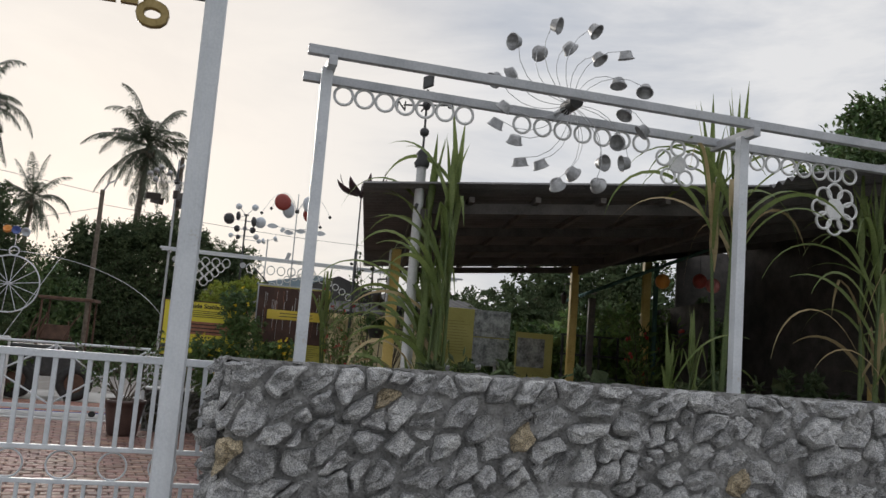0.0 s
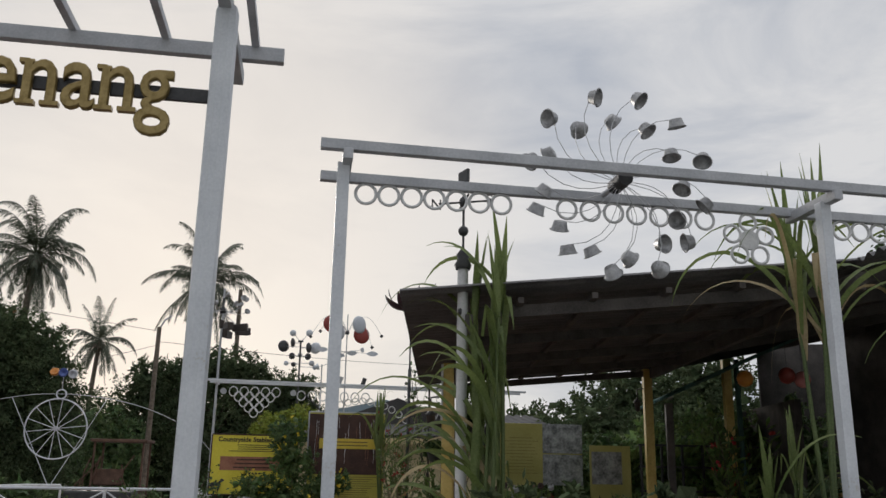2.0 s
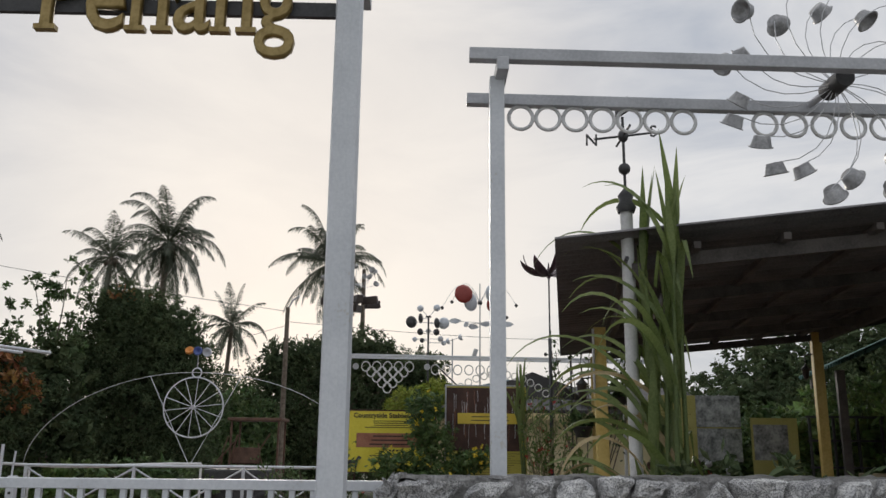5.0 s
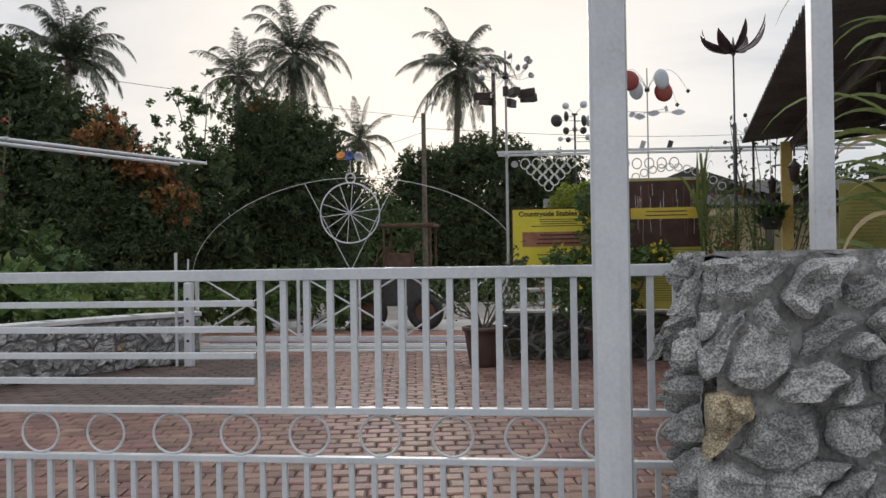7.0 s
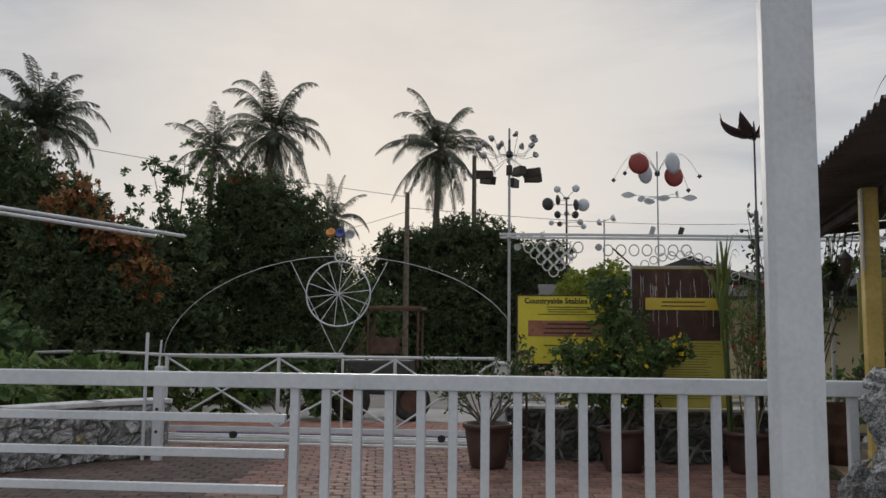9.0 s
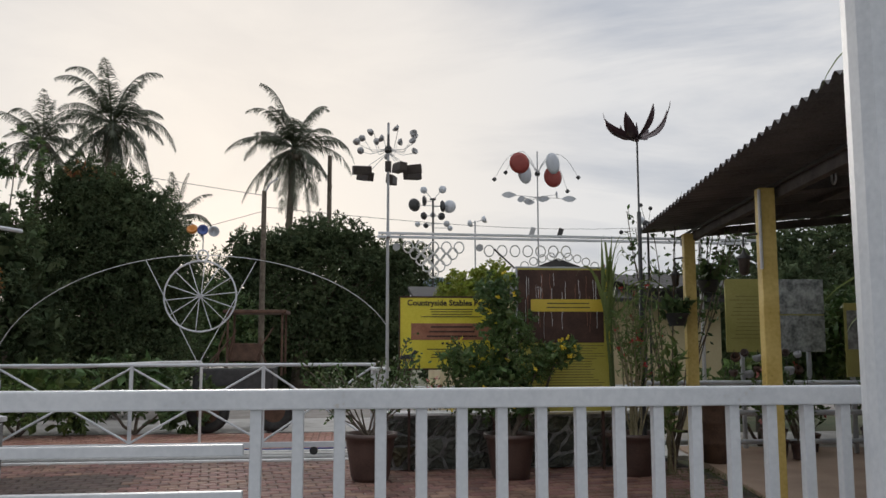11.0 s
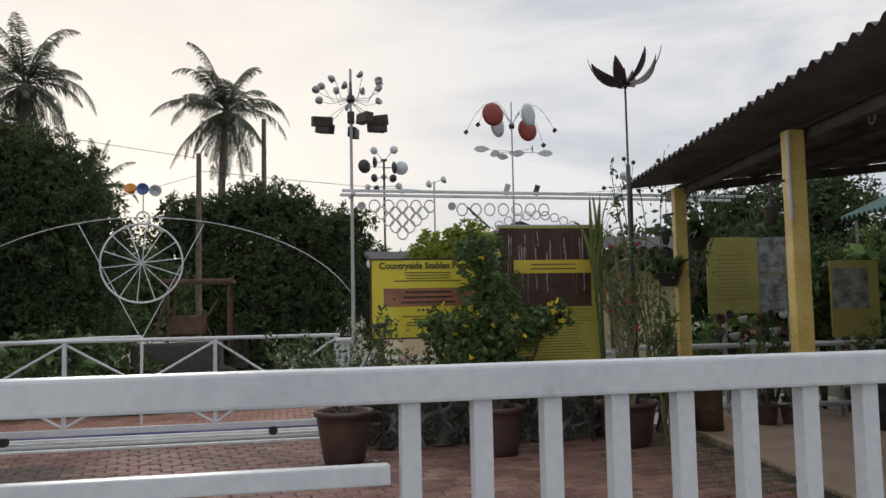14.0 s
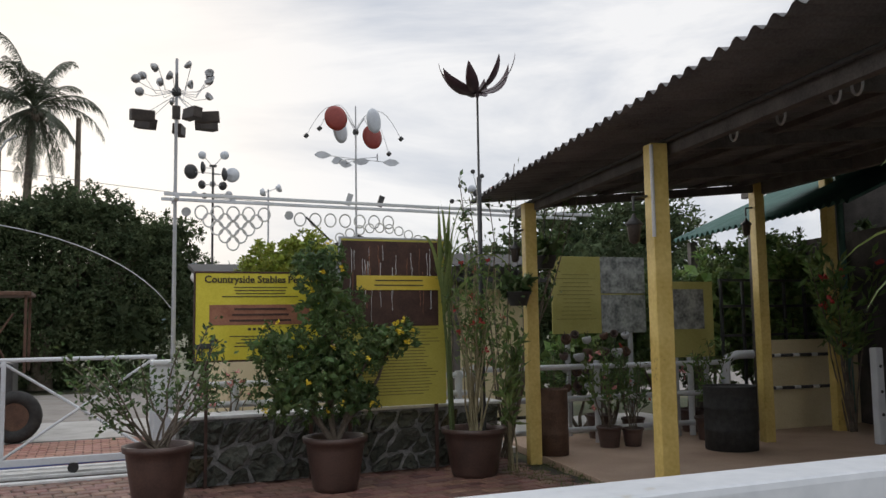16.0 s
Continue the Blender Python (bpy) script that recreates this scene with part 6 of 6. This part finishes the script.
# garden undergrowth left of the gate
for k, (x, y, lx, h, n, mt) in enumerate(((-6.6, 7.6, 1.6, 1.5, 2600, LEAF_LIGHT), (-7.8, 6.4, 1.5, 1.9, 2600, LEAF_MID), (-8.6, 9.0, 1.6, 3.2, 3600, LEAF_DARK), (-5.6, 9.2, 1.3, 1.2, 2000, LEAF_LIGHT), (-9.8, 7.4, 1.6, 3.8, 3600, LEAF_DARK), (-7.6, 9.6, 1.2, 2.2, 2000, LEAF_MID), (-3.4, 12.6, 1.5, 1.3, 1800, LEAF_MID), (-5.2, 12.4, 1.4, 1.2, 1600, LEAF_LIGHT), (-6.2, 13.8, 1.3, 4.1, 5200, LEAF_DARK), (-3.9, 22.0, 1.7, 3.4, 4200, LEAF_MID), (-8.4, 15.0, 1.6, 3.6, 4000, LEAF_DARK))):
    sb = thing("garden_shrub", "leafy garden shrub behind the low curved wall", "shrub", "garden shrubs")
    lobes = [((x - lx * 0.45, y, h * 0.5), (lx * 0.55, 0.6, h * 0.42)), ((x + lx * 0.45, y, h * 0.45), (lx * 0.55, 0.6, h * 0.4)), ((x, y + 0.2, h * 0.75), (lx * 0.5, 0.5, h * 0.28))]
    limbs(sb, (x, y, 0), [c for c, r in lobes], 0.03, name="stem")
    part("foliage", crown(lobes, n, 0.07, 0.15), mt, sb)
tips = [(-7.9 + rnd(-0.9, 0.6), 9.0 + rnd(-0.4, 0.4), rnd(2.6, 4.1)) for k in range(12)]
twiggy("bougainvillea", "tall shrub with pink-red flower sprays", (-7.9, 9.0, 0), tips, 900, 0.06, 0.12, LEAF_MID, PETAL_R, 34, 0.07, 0.016, 0.14)
tips = [(-6.3 + rnd(-0.4, 0.4), 5.6 + rnd(-0.3, 0.3), rnd(1.0, 1.5)) for k in range(8)]
twiggy("bougainvillea", "low shrub with dark red flowers near the wall", (-6.3, 5.6, 0), tips, 400, 0.06, 0.12, LEAF_LIGHT, PETAL_R, 16, 0.07, 0.012, 0.12)
tips = [(1.05 + rnd(-0.2, 0.5), 8.45 + rnd(-0.1, 0.1), rnd(0.8, 1.15)) for k in range(6)]
twiggy("rose_shrub", "small shrub with pink flowers in the planter", (1.25, 8.4, 0.6), tips, 220, 0.04, 0.08, LEAF_MID, PETAL_P, 14, 0.045, 0.008, 0.07)
tips = [(9.1 + rnd(-0.6, 0.7), 7.9 + rnd(-0.3, 0.3), rnd(1.9, 2.75)) for k in range(9)]
twiggy("ixora_shrub", "tall shrub with pale leaves and red flower heads", (9.2, 7.9, 0.03), tips, 420, 0.14, 0.26, LEAF_LIGHT, PETAL_R, 9, 0.08, 0.014, 0.14)

# shells strung on the fence and a black stall fence
for k in range(6):
    st = thing("shell_string", "string of brown coconut shell pots hung at the pipe fence", "hanging ornament", "shell strings")
    x = 5.32 + k * 0.19 + rnd(-0.03, 0.03)
    part("cord", Shape().tube([(x, 8.72, 0.55), (x, 8.72, 1.42)], 0.004, 5), BLACK, st)
    for q in range(4):
        r = rnd(0.05, 0.075)
        part("shell", Shape().lathe([(0.001, -r), (r * 0.7, -r * 0.75), (r, 0), (r * 0.9, r * 0.5), (r * 0.8, r * 0.5), (r * 0.6, -r * 0.4), (0.001, -r * 0.7)], (x + rnd(-0.03, 0.03), 8.70, 1.34 - q * 0.2 + rnd(-0.04, 0.04)), pose(0, 0, 0, rnd(-40, 60), rnd(-30, 30), 0), 12), (RUST, TERRA, GREY_STEEL)[(k + q) % 3], st)
stall_fence = thing("stall_fence", "black welded steel fence behind the shed", "fence")
for z in (1.32, 1.72, 2.08):
    part("rail", Shape().box((9.35, 8.72, z), (3.1, 0.03, 0.035)), BLACK, stall_fence)
for k in range(9):
    part("post", Shape().box((7.85 + k * 0.375, 8.74, 1.05), (0.035, 0.035, 2.1)), BLACK, stall_fence)

# small potted plants along the fence
for k, (x, y, r, h) in enumerate(((5.2, 8.95, 0.16, 0.30), (5.65, 8.25, 0.15, 0.28), (6.0, 9.0, 0.18, 0.34), (6.45, 8.9, 0.15, 0.28), (7.1, 8.2, 0.17, 0.32), (7.45, 8.95, 0.18, 0.34), (5.95, 8.2, 0.13, 0.25))):
    pot("small clay pot beside the pipe fence", x, y, r, h)
    tips = [(x + rnd(-0.25, 0.25), y + rnd(-0.2, 0.2), h + rnd(0.35, 1.0)) for q in range(7)]
    twiggy("potted_plant", "leafy potted plant beside the pipe fence", (x, y, h * 0.86), tips, 260, 0.06, 0.12, (LEAF_MID, LEAF_LIGHT, LEAF_DARK)[k % 3], (None, PETAL_P, None, PETAL_R)[k % 4], 5, 0.05, 0.008, 0.08, "potted plant")
for (x, y, z), mt, lab in (((7.80, 5.0, 2.84), ORANGE, "round yellow-orange lantern hung under the roof"), ((8.40, 5.0, 2.90), RED, "round red lantern hung under the roof"), ((8.65, 5.05, 2.86), PETAL_P, "round pink lantern hung under the roof")):
    pl = thing("paper_lantern", lab, "lantern", "paper lanterns")
    part("globe", Shape().lathe([(0.11 * math.sin(math.pi * k / 10) * (1.0 if k % 2 else 0.95), -0.11 * math.cos(math.pi * k / 10)) for k in range(11)], (x, y, z), None, 16), mt, pl)
    part("cord", Shape().tube([(x, y, z + 0.1), (x, y, z + 0.75)], 0.004, 5), BLACK, pl)

# hanging baskets
for (x, y, z) in ((4.12, 7.6, 1.86), (4.75, 8.1, 2.3)):
    hb = thing("hanging_basket", "dark hanging pot with trailing leaves", "hanging pot", "hanging pots")
    part("pot", Shape().lathe([(0.001, -0.14), (0.09, -0.14), (0.14, 0.0), (0.15, 0.01), (0.12, 0.0)], (x, y, z), None, 16), BLACK, hb)
    part("hanger", Shape().tube([(x, y, z), (x, y, 2.95)], 0.004, 5), BLACK, hb)
    part("foliage", crown([((x, y, z + 0.06), (0.16, 0.16, 0.10))], 156, 0.06, 0.11), LEAF_MID, hb)

woods = [((-32 + k * 2.3, 27 + 2.5 * math.sin(k * 1.7), 1.5 + 0.5 * math.sin(k * 2.3)), (2.0, 1.5, 1.5 + 0.7 * abs(math.sin(k * 1.3)))) for k in range(15)] + [((4 + k * 2.6, 26 + 2 * math.sin(k), 1.6), (2.2, 1.5, 1.7)) for k in range(8)]
tagged(part("far_woods", crown(woods, 16000, 0.22, 0.42), LEAF_DARK), "distant dark green woods and undergrowth", "woods", kind="stuff")
structure("backdrop_hills", Shape().add([(-300, 600, 0), (-160, 600, 22), (-40, 600, 26), (60, 600, 48), (130, 600, 34), (300, 600, 20), (420, 600, 0)], [(0, 1, 2, 3, 4, 5, 6)]), HILL, "hazy blue distant hills", "backdrop")

# ---- stones and pavers, piece by piece ----
clad(wall_front, (WX0 - 0.06, WY0, 0.0), (1, 0, 0), (0, -1, 0), WX1 - WX0, WH + 0.012, 0.19, STONE, 5, 0.095)
clad(wall_front, (WX0 + 0.02, WY1, 0.0), (0, -1, 0), (-1, 0, 0), WY1 - WY0, WH + 0.012, 0.16, STONE, 6, 0.09)
for k, (a, b) in enumerate(zip(low_pts, low_pts[1:])):
    d = (b - a).normalized()
    nrm = Vector((d.y, -d.x, 0))
    if nrm.x < 0:
        nrm = -nrm
    clad(wall_low, b + nrm * 0.12, -d, nrm, (b - a).length, 0.65, 0.20, STONE, 30 + k, 0.04)
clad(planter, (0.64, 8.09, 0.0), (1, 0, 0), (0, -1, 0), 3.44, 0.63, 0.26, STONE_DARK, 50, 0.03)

PLX, PLY, TURN = 0.205, 0.165, radians(9)


def paver_verts(cx, cy, dz):
    a, b, e = PLX / 2 - 0.006, PLY / 2 - 0.010, 0.014
    lo = [(cx + i * a, cy + j * b, -0.02) for i, j in ((-1, -1), (1, -1), (1, 1), (-1, 1))]
    mid = [(cx + i * a, cy + j * b, dz - e * 0.7) for i, j in ((-1, -1), (1, -1), (1, 1), (-1, 1))]
    hi = [(cx + i * (a - e), cy + j * (b - e), dz) for i, j in ((-1, -1), (1, -1), (1, 1), (-1, 1))]
    turned = Matrix.Rotation(TURN, 3, "Z")
    c = Vector((cx, cy, 0))
    return [c + turned @ (Vector(p) - c) for p in lo + mid + hi]


PF = [(0, 1, 5, 4), (1, 2, 6, 5), (2, 3, 7, 6), (3, 0, 4, 7), (4, 5, 9, 8), (5, 6, 10, 9), (6, 7, 11, 10), (7, 4, 8, 11), (8, 9, 10, 11)]
bed = bpy.data.objects["forecourt_bed"]
rest, darker = Shape(), Shape()
one = Shape().add(paver_verts(0, 0, 0.0), PF).mesh("paver", PAVER)
pr_ = random.Random(9)
near = 0
for i in range(-12, 62):
    for j in range(-14, 72):
        u, v = -6.4 + i * PLX + (PLX / 2 if j % 2 else 0), j * PLY
        x = u * math.cos(TURN) - v * math.sin(TURN)
        y = u * math.sin(TURN) + v * math.cos(TURN)
        dz = pr_.uniform(0.0, 0.008)
        if y > 9.2 or y < 0.25 or x < -6.45 or x > 4.25 or (x - 2.9) * 0.987 - (y - 1.5) * 0.16 > 0.55:
            continue
        if -2.2 < x < 1.0 and 4.2 < y < 8.9 and near < 300:
            ob = part("paver", one, PAVER, bed)
            ob.matrix_local = pose(x, y, dz, pr_.uniform(-0.8, 0.8), pr_.uniform(-0.8, 0.8), pr_.uniform(-0.6, 0.6))
            near += 1
        else:
            # Pavers inside a rough-edged oval take the darker brown material.
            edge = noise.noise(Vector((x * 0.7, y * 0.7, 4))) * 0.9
            (darker if ((x + 4.0) / 2.7) ** 2 + ((y - 6.0) / 1.9) ** 2 + edge < 1 else rest).add(paver_verts(x, y, dz), PF)
tagged(part("muddy_pavers", darker, PAVER_DARK, bed), "darker brown pavers", kind="stuff")
tagged(part("pavers", rest, PAVER_REST, bed), "worn red-brown pavers", kind="stuff")

# bricks of the inner yard, in straight courses
courses = Shape()
for j in range(22):
    for i in range(36):
        x, y = -5.9 + i * 0.215 + (0.107 if j % 2 else 0.0), 10.16 + j * 0.11
        dz = pr_.uniform(-0.006, 0.0)
        lo = [(x + p * 0.101, y + q * 0.049, -0.02) for p, q in ((-1, -1), (1, -1), (1, 1), (-1, 1))]
        hi = [(x + p * 0.095, y + q * 0.043, dz) for p, q in ((-1, -1), (1, -1), (1, 1), (-1, 1))]
        courses.add(lo + hi, [(0, 1, 5, 4), (1, 2, 6, 5), (2, 3, 7, 6), (3, 0, 4, 7), (4, 5, 6, 7)])
tagged(part("yard_bricks", courses, BRICK_YARD, yard), "pinkish red yard bricks in straight courses", kind="stuff")
garden_hose = thing("garden_hose", "thin dark blue hose lying across the brick yard", "hose")
part("hose", Shape().tube([(-4.5 + k * 0.35, 10.2 + 0.03 * math.sin(k * 1.1), 0.012) for k in range(15)], 0.012, 6), BLUE, garden_hose)

# grass between the pavers and the shed floor
turf = Shape()
for _ in range(5200):
    a, b = pr_.uniform(-0.55, 0.66), pr_.uniform(-1.0, 6.4)
    p = shed(a, b, -0.012)
    if p.y < 0.1 or noise.noise(p * 1.3) + a * 1.1 < 0.02:
        continue
    d = Vector((pr_.uniform(-0.7, 0.7), pr_.uniform(-0.7, 0.7), 1)).normalized()
    turf.leaf(p, d, Vector((1, 0, 0)), pr_.uniform(0.03, 0.075), pr_.uniform(0.006, 0.012))
tagged(part("grass_patch", turf, GRASS), "short thin grass along the edge of the pavers", "grass", kind="stuff")
